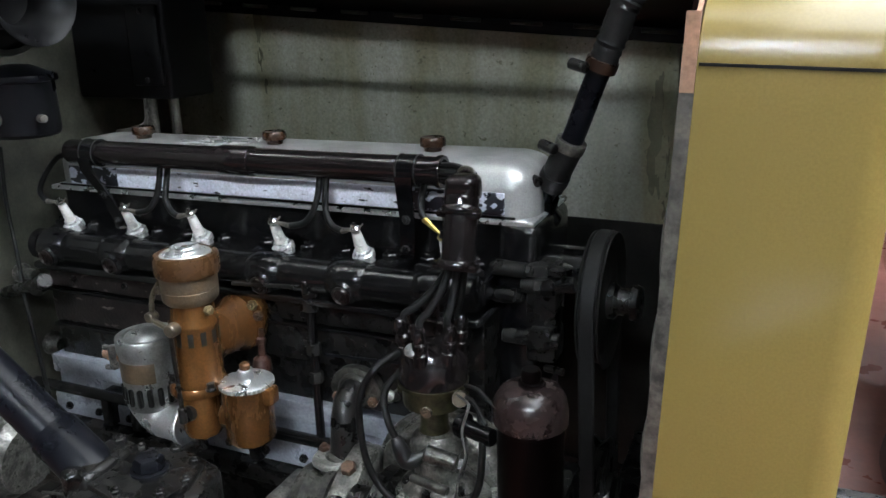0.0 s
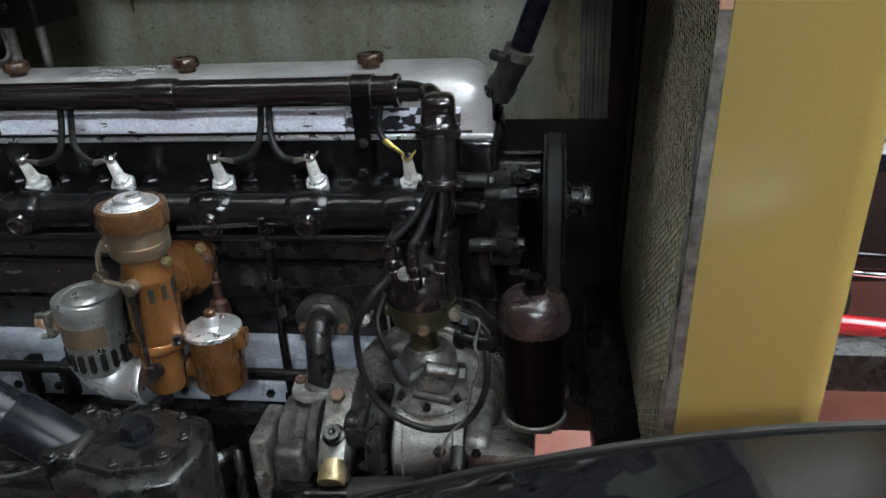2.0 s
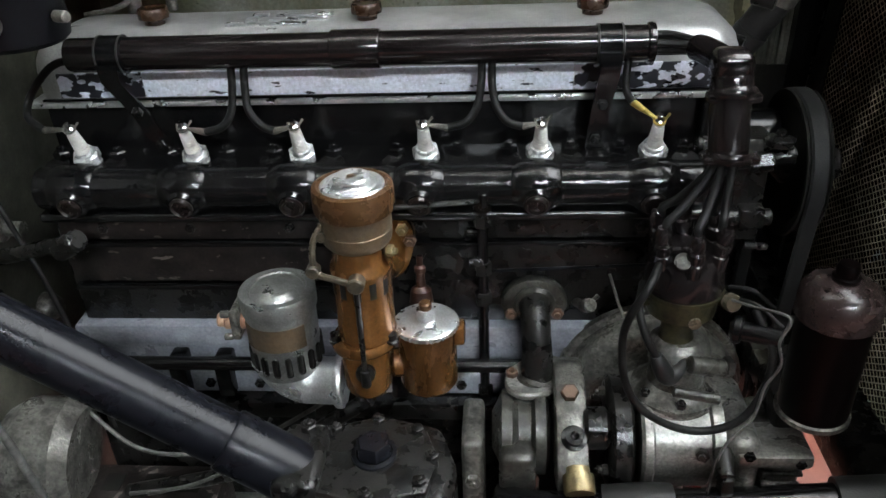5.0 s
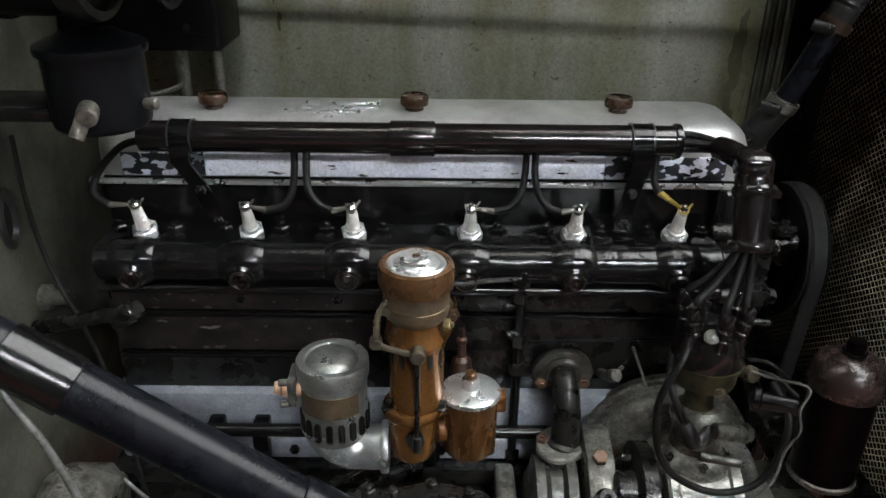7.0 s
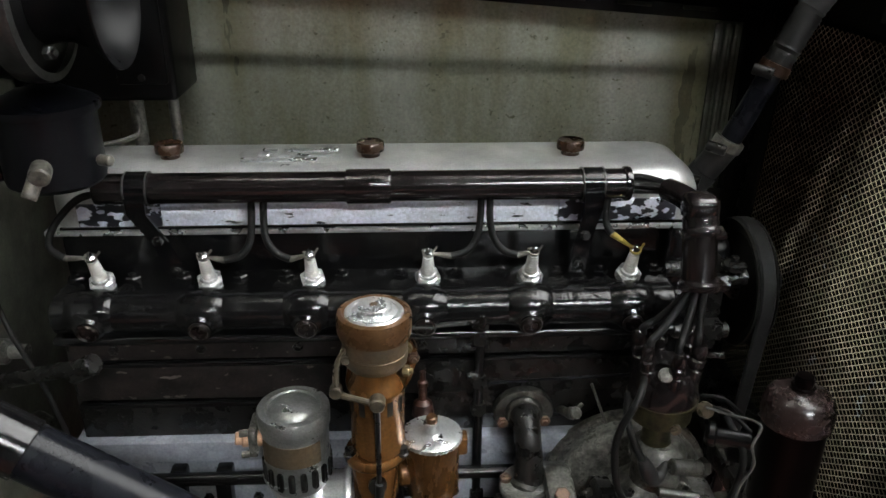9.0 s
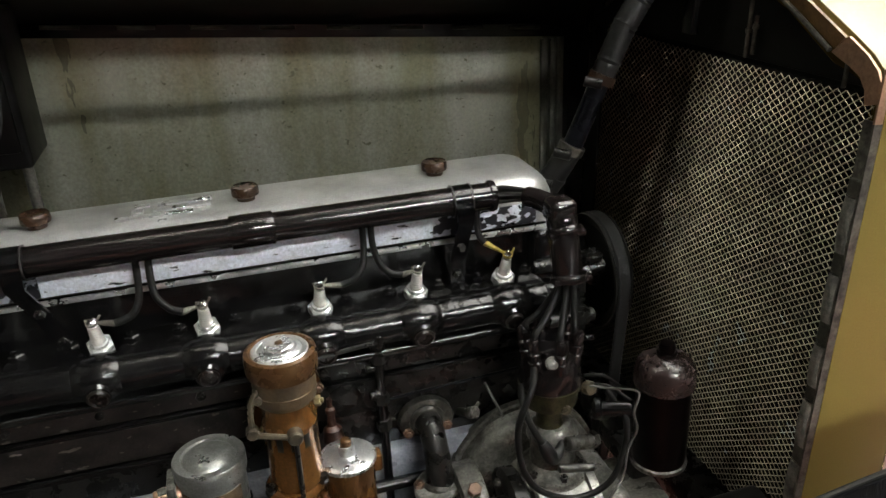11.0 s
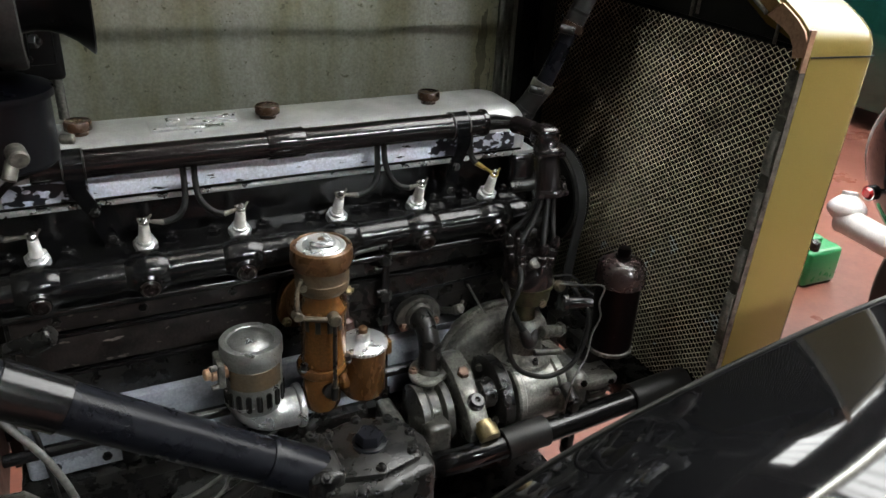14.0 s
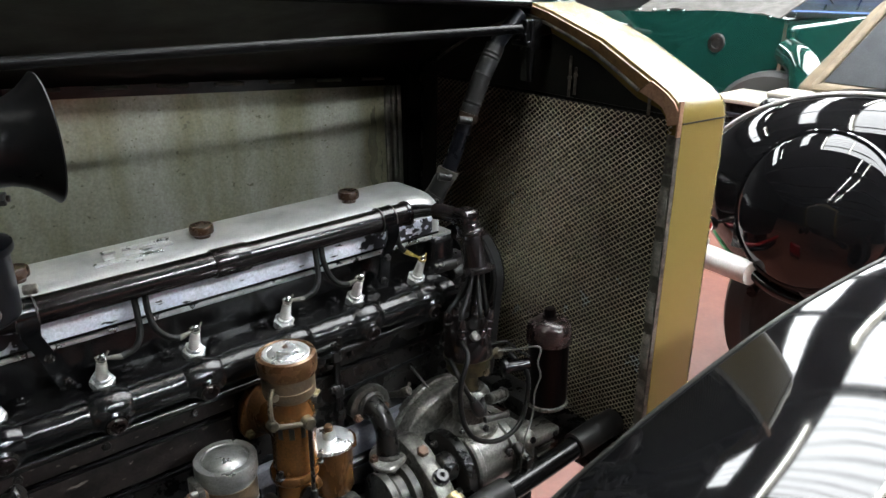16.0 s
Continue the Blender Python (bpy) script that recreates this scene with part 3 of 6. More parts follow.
tube(b, [(-0.114, -0.14, 0.93), (-0.09, -0.16, 0.90), (-0.06, -0.20, 0.885), (-0.03, -0.235, 0.87), (0.0, -0.245, 0.82), (0.015, -0.243, 0.75), (0.02, -0.23, 0.62)], 0.0034)
solo("speedometer_cable", b, M_GREYWIRE, "grey sheathed cable draped over the steering column", "cable")
b = bm_new()
rod(b, (-0.115, -0.03, 0.80), (0.005, -0.06, 0.90 - 0.06), 0.008, 12)
rod(b, (-0.02, -0.054, 0.825), (0.008, -0.061, 0.842), 0.011, 12)
solo("linkage_rod", b, M_GRIME, "oily black control rod with a collar", "rod")

# ---- engine ----
engine = thing("engine", (0.28, 0.08, 0.42), "black enamelled six-cylinder engine block and head with an oily crankcase", "engine")
b = bm_new()
box(b, -0.045, 0.60, 0.036, 0.165, 0.72, 0.9445, 0.004)
part("upper_block", b, M_BLACK, engine, "black enamel block wall")
b = bm_new()
box(b, -0.042, 0.592, -0.014, 0.16, 0.70, 0.852, 0.004)
part("block", b, M_GRIME, engine)
b = bm_new()
box(b, -0.042, 0.595, -0.022, 0.05, 0.862, 0.893, 0.006, 3)
part("cylinder_head", b, M_CASTBLACK, engine, "glossy black cylinder head ledge")
b = bm_new()
box(b, -0.042, 0.595, -0.0365, 0.03, 0.845, 0.8555, 0.0045, 4)
part("head_ledge", b, M_LEDGE, engine, "polished lower edge of the head")
PLUG_X = [0.004, 0.113, 0.218, 0.337, 0.444, 0.548]
b = bm_new()
lathe(b, [(0, 0), (0.012, 0), (0.0205, 0.006), (0.0205, 0.628), (0.012, 0.634), (0, 0.634)], (-0.041, -0.023, 0.8775), (1, 0, 0), 24)
part("water_gallery", b, M_CASTBLACK, engine, "rounded black water gallery")
for x in PLUG_X:
    b = bm_new()
    lathe(b, [(0, -0.03), (0.019, -0.03), (0.018, 0.0), (0.0165, 0.006), (0.0165, 0.0), (0.0, 0.0)], (x, 0.006, 0.887), (0, -0.407, 0.914), 24)
    rod(b, (x - 0.004, -0.02, 0.874), (x - 0.004, -0.047, 0.868), 0.0155, 20, 0.003)
    lathe(b, [(0.017, -0.026), (0.0210, -0.022), (0.0238, -0.011), (0.0244, 0.0), (0.0238, 0.011), (0.0210, 0.022), (0.017, 0.026)], (x - 0.004, -0.023, 0.8775), (1, 0, 0), 24)
    boss = part("plug_boss", b, M_CASTBLACK, engine)
    b = bm_new()
    lathe(b, [(0, 0), (0.0108, 0), (0.0112, 0.002), (0.009, 0.004), (0.008, 0.0015), (0, 0.0015)], (x - 0.004, -0.0465, 0.868), (0, -1, -0.22), 20)
    for k in range(3):
        a = k * 2.094 + 0.5
        rod(b, (x - 0.004 + 0.005 * math.cos(a), -0.0465, 0.868 + 0.005 * math.sin(a)), (x - 0.004 + 0.005 * math.cos(a), -0.0492, 0.867 + 0.005 * math.sin(a)), 0.0016, 8)
    part("core_plug", b, M_COREPLUG, boss, "oily brown drilled core plug")
    for dx in (-0.029, 0.029):
        b = bm_new()
        lathe(b, [(0, 0), (0.0115, 0), (0.0115, 0.003), (0, 0.003)], (x + dx, 0.008, 0.892), (0, 0, 1), 20)
        bolt(b, (x + dx, 0.008, 0.8945), (0, 0, 1), 0.0088, 0.009)
        lathe(b, [(0, -0.004), (0.0150, -0.004), (0.0130, 0.004), (0, 0.004)], (x + dx, -0.006, 0.889), (0, -0.45, 0.9), 20)
        part("head_nut", b, M_CASTBLACK, engine)
# side plates with raised ribs
b = bm_new()
box(b, -0.036, 0.252, -0.0185, -0.013, 0.817, 0.8445, 0.002)
part("tappet_cover", b, M_RUSTIRON, engine, "rust-speckled black cover plate")
b = bm_new()
box(b, -0.036, 0.245, -0.0195, -0.013, 0.768, 0.811, 0.002)
part("tappet_cover", b, M_RUSTIRON, engine, "rust-speckled black cover plate")
for z in (0.811, 0.760):
    b = bm_new()
    box(b, -0.036, 0.245, -0.0245, -0.013, z, z + 0.005, 0.0015)
    part("rib", b, M_BLACK, engine)
b = bm_new()
box(b, 0.302, 0.575, -0.024, -0.013, 0.8115, 0.8155, 0.0015)
part("rib", b, M_BLACK, engine)
b = bm_new()
rod(b, (0.398, -0.024, 0.783), (0.556, -0.024, 0.790), 0.0018, 8)
part("rib", b, M_STEEL, engine, "thin bright ridge")
b = bm_new()
box(b, 0.302, 0.575, -0.0185, -0.013, 0.817, 0.8445, 0.003)
part("tappet_cover", b, M_GRIME, engine)
b = bm_new()
box(b, 0.302, 0.575, -0.0195, -0.013, 0.768, 0.811, 0.003)
lathe(b, [(0, 0), (0.020, 0), (0.020, 0.004), (0.008, 0.007), (0, 0.007)], (0.35, -0.018, 0.79), (0, -1, 0), 24)
part("tappet_cover", b, M_GRIME, engine)
for x in (0.01, 0.10, 0.20, 0.33, 0.42, 0.54):
    b = bm_new()
    bolt(b, (x, -0.018, 0.8305), (0, -1, 0), 0.0055, 0.004)
    part("cover_bolt", b, M_GRIME, engine)
b = bm_new()
box(b, -0.05, 0.60, -0.028, 0.18, 0.690, 0.7165, 0.003)
box(b, -0.05, 0.50, -0.034, 0.18, 0.630, 0.663, 0.006, 3)
box(b, -0.05, 0.50, -0.020, 0.18, 0.655, 0.70, 0.004)
part("crankcase", b, M_RAIL, engine, "grey oily crankcase flange")
b = bm_new()
box(b, -0.06, 0.50, -0.048, 0.20, 0.606, 0.629, 0.004)
box(b, -0.06, 0.50, -0.030, 0.20, 0.42, 0.61, 0.012, 3)
part("sump", b, M_GRIME, engine, "dark oily sump")
for x in (-0.02, 0.035, 0.09, 0.145, 0.20, 0.255, 0.31, 0.365):
    b = bm_new()
    bolt(b, (x, -0.0335, 0.646), (0, -1, 0), 0.0058, 0.005)
    part("sump_bolt", b, M_GRIME, engine)
b = bm_new()
rod(b, (-0.07, -0.042, 0.678), (0.47, -0.042, 0.678), 0.0075, 14)
for x in (0.06, 0.11, 0.30):
    box(b, x - 0.009, x + 0.009, -0.046, -0.02, 0.635, 0.684, 0.003)
part("control_shaft", b, M_BLACK, engine, "black cross shaft on brackets")
b = bm_new()
prism(b, [(-0.030, 0.45), (-0.034, 0.66), (-0.030, 0.700), (-0.020, 0.716), (0.20, 0.716), (0.20, 0.45)], 0, 0.486, 0.618, 0.010, 3)
lathe(b, [(0, 0), (0.088, 0), (0.088, 0.030), (0.086, 0.036), (0.081, 0.040), (0.060, 0.043), (0, 0.044)], (0.560, -0.020, 0.650), (0, -1, 0), 56)
lathe(b, [(0.060, 0.0), (0.094, 0.0), (0.095, 0.002), (0.095, 0.010), (0.093, 0.012), (0.060, 0.012)], (0.560, -0.022, 0.650), (0, -1, 0), 56)
part("timing_case", b, M_ALU_DIRTY, engine, "oil-stained aluminium timing case")
b = bm_new()
box(b, 0.593, 0.640, 0.02, 0.15, 0.74, 0.944, 0.012, 3)
rod(b, (0.63, 0.085, 0.88), (0.688, 0.085, 0.88), 0.026, 24)
part("front_casting", b, M_BLACK, engine, "black front casting")
b = bm_new()
box(b, 0.628, 0.662, 0.012, 0.05, 0.795, 0.905, 0.006)
rod(b, (0.625, 0.012, 0.882), (0.682, 0.012, 0.888), 0.0085, 14)
rod(b, (0.640, 0.010, 0.8815), (0.662, 0.010, 0.884), 0.0105, 6)
rod(b, (0.606, 0.006, 0.826), (0.668, 0.006, 0.826), 0.0085, 14)
box(b, 0.636, 0.660, -0.004, 0.016, 0.817, 0.838, 0.003)
rod(b, (0.650, 0.014, 0.79), (0.672, 0.010, 0.79), 0.004, 10)
part("fan_bracket", b, M_GRIME, engine, "black fan bracket with pinch bolts")
b = bm_new()
lathe(b, [(0, 0), (0.013, 0), (0.014, 0.006), (0.010, 0.008), (0.004, 0.009), (0.004, 0.014), (0, 0.014)], (0.665, 0.010, 0.900), (0, 0, 1), 20)
part("oil_cup", b, M_GRIME, engine)
b = bm_new()
for dz, x in ((0.0, 0.60), (0.03, 0.61)):
    rod(b, (x - 0.02, 0.015, 0.868 + dz), (x + 0.02, 0.012, 0.868 + dz), 0.0085, 14)
    bolt(b, (x + 0.02, 0.012, 0.868 + dz), (1, 0, 0), 0.0065, 0.005)
part("stud_boss", b, M_GRIME, engine)

b = bm_new()
lathe(b, [(0, 0), (0.066, 0), (0.070, 0.004), (0.062, 0.014), (0.070, 0.024), (0.066, 0.028), (0, 0.028)], (0.680, 0.085, 0.600), (1, 0, 0), 36)
rod(b, (0.60, 0.085, 0.600), (0.72, 0.085, 0.600), 0.03, 20)
part("crank_pulley", b, M_GRIME, engine, "dark crankshaft pulley")

# fan and pulley
fan = thing("fan_pulley", (0.70, 0.075, 0.73), "worn dark fan belt pulley on a black hub", "pulley")
FC = Vector((0.688, 0.060, 0.858))
b = bm_new()
lathe(b, [(0.016, 0.003), (0.030, 0.002), (0.058, 0.006), (0.066, 0.0005), (0.073, -0.001), (0.074, 0.001), (0.0685, 0.004), (0.0685, 0.018), (0.074, 0.021), (0.073, 0.023), (0.066, 0.0215), (0.058, 0.016), (0.030, 0.020), (0.016, 0.019)], FC, (1, 0, 0), 48)
part("pulley", b, M_SHADE_PULLEY, fan, "worn dark belt pulley")
b = bm_new()
lathe(b, [(0, -0.010), (0.010, -0.010), (0.020, 0.0), (0.020, 0.026), (0.015, 0.030), (0.0145, 0.042), (0.019, 0.043), (0.019, 0.050), (0.0165, 0.053), (0, 0.053)], FC, (1, 0, 0), 28)
part("hub", b, M_GRIME, fan, "dark hub with a raised collar")
# belt looped round the fan pulley and the crank pulley
CC, RA, RB = Vector((0.688, 0.085, 0.600)), 0.0705, 0.0640
tilt = math.atan2(CC.y - FC.y, FC.z - CC.z)
loop = [FC + Vector((0, RA * math.cos(a + tilt), RA * math.sin(a + tilt))) for a in np.linspace(0, math.pi, 22)]
loop += [CC + Vector((0, RB * math.cos(a + tilt), RB * math.sin(a + tilt))) for a in np.linspace(math.pi, 2 * math.pi, 22)]
loop.append(loop[0].copy())
mid = (FC + CC) / 2
rows = []
for p in loop:
    c = FC if p.z > mid.z else CC
    d = Vector((0, p.y - c.y, p.z - c.z)).normalized()
    rows.append([p + Vector((0.0025, 0, 0)) + d * 0.0025, p + Vector((0.0045, 0, 0)) + d * 0.0045, p + Vector((0.0175, 0, 0)) + d * 0.0045, p + Vector((0.0195, 0, 0)) + d * 0.0025, p + Vector((0.017, 0, 0)) - d * 0.001, p + Vector((0.005, 0, 0)) - d * 0.001, p + Vector((0.0025, 0, 0)) + d * 0.0025])
b = bm_new()
sheet(b, rows)
bmesh.ops.remove_doubles(b, verts=b.verts, dist=1e-5)
solo("fan_belt", b, M_BELT, "worn grey rubber fan belt between two pulleys", "belt")
# ---- rocker cover ----
cover = thing("rocker_cover", (0.28, 0.09, 0.945), "satin aluminium rocker cover with flaking silver strip and filler caps", "engine cover")


def cover_shell():
    bm = bm_new()
    x0, x1, y0, y1, z0, z1 = -0.052, 0.630, 0.030, 0.155, 0.946, 1.006
    ins = [(0.0, 0.0), (0.0, 0.026)] + [(0.032 * (1 - math.cos(a)), 0.026 + 0.034 * math.sin(a)) for a in np.linspace(0.2, 1.5, 8)]
    rows = []
    for d, h in ins:
        r = max(0.030 - d * 0.45, 0.008)
        row = []
        for cx, cy, a0 in ((x1 - d - r, y0 + d + r, -90), (x1 - d - r, y1 - d - r, 0), (x0 + d + r, y1 - d - r, 90), (x0 + d + r, y0 + d + r, 180)):
            for k in range(7):
                a = radians(a0 + k * 15)
                row.append(Vector((cx + r * math.cos(a), cy + r * math.sin(a), z0 + h)))
        row.append(row[0].copy())
        rows.append(row)
    sheet(bm, rows)
    bmesh.ops.remove_doubles(bm, verts=bm.verts, dist=1e-6)
    bmesh.ops.holes_fill(bm, edges=bm.edges, sides=0)
    return bm


part("shell", cover_shell(), M_COVER, cover, "satin grey aluminium shell")
b = bm_new()
box(b, -0.056, 0.634, 0.024, 0.160, 0.9405, 0.9465, 0.002)
part("lip", b, M_ALU_BRIGHT, cover, "bright lower lip")
b = bm_new()
box(b, 0.065, 0.475, 0.0265, 0.0305, 0.9500, 0.9745, 0.001)
part("side_strip", b, M_STRIP, cover, "flaking silver painted strip")
for x0, x1 in ((-0.020, 0.0645), (0.4755, 0.600)):
    b = bm_new()
    box(b, x0, x1, 0.0268, 0.0305, 0.9500, 0.9745, 0.001)
    part("side_strip", b, M_STRIP_WORN, cover, "strip worn through to black")
b = bm_new()
box(b, -0.040, 0.612, 0.0262, 0.030, 0.9468, 0.9492, 0.0006)
part("groove", b, M_BLACK, cover)
for x in (0.065, 0.278, 0.495):
    b = bm_new()
    lathe(b, [(0, 0), (0.021, 0), (0.020, 0.0015), (0, 0.0015)], (x, 0.084, 1.004), (0, 0, 1), 28)
    seat = part("cap_seat", b, M_BLACK, cover)
    b = bm_new()
    lathe(b, [(0, 0), (0.010, 0), (0.010, 0.004), (0.0125, 0.006), (0.0148, 0.007), (0.0152, 0.010), (0.0148, 0.0155), (0.0135, 0.017), (0.012, 0.0165), (0, 0.016)], (x, 0.084, 1.005), (0, 0, 1), 28)
    part("filler_cap", b, M_FILLER, seat, "brown knurled filler cap")
# raised casting with an unreadable maker's mark
b = bm_new()
box(b, 0.138, 0.246, 0.062, 0.112, 1.0035, 1.0062, 0.001)
badge = part("badge", b, M_COVER, cover)
for x0, x1, y0, y1 in ((0.142, 0.222, 0.064, 0.072), (0.158, 0.170, 0.080, 0.090), (0.180, 0.240, 0.080, 0.088), (0.160, 0.176, 0.098, 0.106), (0.184, 0.242, 0.098, 0.106)):
    b = bm_new()
    box(b, x0, x1, y0, y1, 1.006, 1.0088, 0.0008)
    part("raised_bar", b, M_ALU_BRIGHT, badge, "polished raised bar")

# ---- spark plugs and leads ----
AX = Vector((0, -0.407, 0.914))
plug = thing("spark_plug", (0, 0, 0), "white ceramic spark plug with a zinc hexagon in the black head", "spark plug", "spark plugs along the head")
ORG[plug] = Vector((0, 0, 0))
b = bm_new()
lathe(b, [(0, -0.019), (0.0085, -0.019), (0.0085, -0.014), (0.0115, -0.0135), (0.0115, -0.007), (0, -0.007)], (0, 0, 0), AX, 20)
part("threaded_shell", b, M_ZINC, plug)
b = bm_new()
lathe(b, [(0, -0.0072), (0.0105, -0.0072), (0.0134, -0.0055), (0.0134, 0.0035), (0.0112, 0.005), (0, 0.005)], (0, 0, 0), AX, 6)
lathe(b, [(0, 0.004), (0.0098, 0.004), (0.0090, 0.0085), (0.0070, 0.0092), (0, 0.0092)], (0, 0, 0), AX, 20)
part("hexagon", b, M_ZINC, plug, "zinc plated hexagon")
b = bm_new()
prof = [(0, 0.0085), (0.0072, 0.0085), (0.0070, 0.012)]
for k in range(5):
    h = 0.0135 + k * 0.0034
    prof += [(0.0058 - k * 0.00012, h), (0.0066 - k * 0.00022, h + 0.0009), (0.0066 - k * 0.00022, h + 0.0022), (0.0058 - k * 0.00012, h + 0.003)]
prof += [(0.0054, 0.0315), (0.0050, 0.0335), (0, 0.0335)]
lathe(b, prof, (0, 0, 0), AX, 20)
part("insulator", b, M_CERAMIC, plug, "ribbed white ceramic insulator")
b = bm_new()
lathe(b, [(0, 0.033), (0.0026, 0.033), (0.0026, 0.036), (0.0046, 0.0365), (0.0046, 0.0395), (0.0028, 0.041), (0.0024, 0.045), (0, 0.0455)], (0, 0, 0), AX, 12)
part("terminal_nut", b, M_CHROME, plug)
plug.location = (PLUG_X[0], 0, 0.9)
for x in PLUG_X[1:]:
    copy_thing(plug, pose(x, 0, 0.9))
TIP = Vector((0, 0, 0.9)) + AX * 0.038
runs = [
    [(0.02, 0.004, 0.996), (-0.005, 0.0, 0.99), (-0.030, -0.004, 0.965), (-0.036, -0.010, 0.945), (-0.022, -0.014, 0.934)],
    [(0.162, 0.004, 0.985), (0.1615, -0.001, 0.965), (0.159, -0.008, 0.946), (0.150, -0.013, 0.934), (0.134, -0.015, 0.930)],
    [(0.174, 0.004, 0.985), (0.1735, -0.001, 0.965), (0.176, -0.008, 0.948), (0.187, -0.013, 0.935), (0.199, -0.015, 0.930)],
    [(0.391, 0.004, 0.985), (0.390, -0.001, 0.965), (0.386, -0.008, 0.947), (0.376, -0.013, 0.935), (0.360, -0.015, 0.931)],
    [(0.400, 0.004, 0.985), (0.400, -0.001, 0.965), (0.404, -0.008, 0.947), (0.414, -0.013, 0.935), (0.427, -0.015, 0.931)],
    [(0.520, 0.004, 0.985), (0.518, 0.0, 0.970), (0.519, -0.004, 0.958), (0.524, -0.008, 0.950)],
]
for x, run in zip(PLUG_X, runs):
    end = Vector(run[-1])
    tip = Vector((x, 0, 0)) + TIP
    lead = thing("ignition_lead", run[0], "black ignition lead with a yellow clip" if x > 0.5 else "black rubber ignition lead with a bare metal clip", "cable", "ignition leads")
    b = bm_new()
    tube(b, run, 0.0037, 10)
    part("cable", b, M_CABLE, lead)
    b = bm_new()
    d = (tip - end)
    tube(b, [end, end + d * 0.5, tip - d * 0.12], 0.0, 8, 6, radii=lambda s: 0.0036 * (1 - 0.6 * s))
    lathe(b, [(0.0028, -0.0008), (0.0060, -0.0008), (0.0060, 0.0008), (0.0028, 0.0008), (0.0028, -0.0008)], tip, AX, 14)
    for sx in (-1, 1):
        rod(b, tip + Vector((sx * 0.004, 0, 0)), tip + Vector((sx * 0.0075 + 0.0015, 0.002, 0.0045 + sx * 0.0015)), 0.0011, 6)
    part("clip", b, M_YELLOW if x > 0.5 else M_EDGE, lead, "yellow brass clip" if x > 0.5 else "tarnished spring clip")

# ---- ignition conduit ----
conduit = thing("ignition_conduit", (0.28, 0.008, 0.98), "dark brown bakelite ignition conduit with clamps and an elbow", "conduit")
CY, CZ = 0.008, 0.998
b = bm_new()
lathe(b, [(0, 0), (0.0150, 0), (0.0155, 0.002), (0.0155, 0.522), (0.0175, 0.523), (0.0178, 0.526), (0.0170, 0.529), (0.0130, 0.529), (0.0128, 0.515), (0, 0.515)], (0.012, CY, CZ), (1, 0, 0), 36)
part("tube", b, M_BAKELITE, conduit)
b = bm_new()
lathe(b, [(0.0152, 0), (0.0170, 0.0006), (0.0176, 0.002), (0.0176, 0.043), (0.0170, 0.0445), (0.0152, 0.045)], (0.256, CY, CZ), (1, 0, 0), 36)
part("collar", b, M_BAKELITE, conduit, "thicker bakelite collar")
for x, fx in ((0.042, 0.080), (0.491, 0.495)):
    b = bm_new()
    lathe(b, [(0.0152, 0), (0.0172, 0), (0.0172, 0.023), (0.0152, 0.023), (0.0152, 0)], (x, CY, CZ), (1, 0, 0), 36)
    xm = x + 0.0115
    rows = [[(xm - 0.010, -0.0095, CZ - 0.004), (xm + 0.010, -0.0095, CZ - 0.004)],
            [(xm - 0.009, -0.0085, CZ - 0.02), (xm + 0.009, -0.0085, CZ - 0.02)],
            [((xm + fx) / 2 - 0.0085, 0.004, 0.945), ((xm + fx) / 2 + 0.0085, 0.004, 0.945)],
            [(fx - 0.0085, 0.010, 0.905), (fx + 0.0085, 0.010, 0.905)],
            [(fx - 0.0085, 0.008, 0.897), (fx + 0.0085, 0.008, 0.897)],
            [(fx - 0.010, -0.010, 0.8955), (fx + 0.010, -0.010, 0.8955)]]
    sheet(b, [[Vector(p) for p in r] for r in rows], 0.003)
    br = part("clamp", b, M_BLACK, conduit, "black strap clamp on a bent bracket")
    b = bm_new()
    for e in (0.0, 0.021):
        lathe(b, [(0.0168, 0), (0.0178, 0.0003), (0.0178, 0.0017), (0.0168, 0.002)], (x + e, CY, CZ), (1, 0, 0), 36)
    part("clamp_edge", b, M_BAND, br, "bare metal clamp edges")
    for at in (((xm + fx) / 2, 0.001, 0.945), (fx, 0.004, 0.910)):
        b = bm_new()
        bolt(b, at, (0, -1, 0.2), 0.0055, 0.004)
        part("clamp_bolt", b, M_GRIME, br)
for dz, dy in ((0.006, 0), (0.0, 0.004), (-0.005, -0.003), (0.001, -0.006), (-0.008, 0.004)):
    b = bm_new()
    tube(b, [(0.530, CY + dy, CZ + dz), (0.550, CY + dy * 1.1, CZ + dz * 1.2), (0.566, CY + dy * 0.8 - 0.006, CZ + dz * 0.9), (0.582, CY - 0.018, CZ + dz * 0.5)], 0.0034, 8)
    part("wire", b, M_CABLE, conduit)
b = bm_new()
tube(b, [(0.574, -0.014, 0.999), (0.578, -0.026, 1.000), (0.584, -0.042, 0.999), (0.589, -0.056, 0.996)], 0.0115, 20, 6)
box(b, 0.5745, 0.6055, -0.076, -0.044, 0.984, 1.011, 0.008, 3)
lathe(b, [(0, 0), (0.0155, 0), (0.0168, 0.003), (0.0162, 0.030), (0.0165, 0.066), (0.0155, 0.070), (0.0125, 0.070), (0.0120, 0.058), (0, 0.058)], (0.590, -0.0645, 0.992), (0.02, -0.24, -0.97), 28)
part("elbow", b, M_BAKELITE, conduit, "brown bakelite elbow")
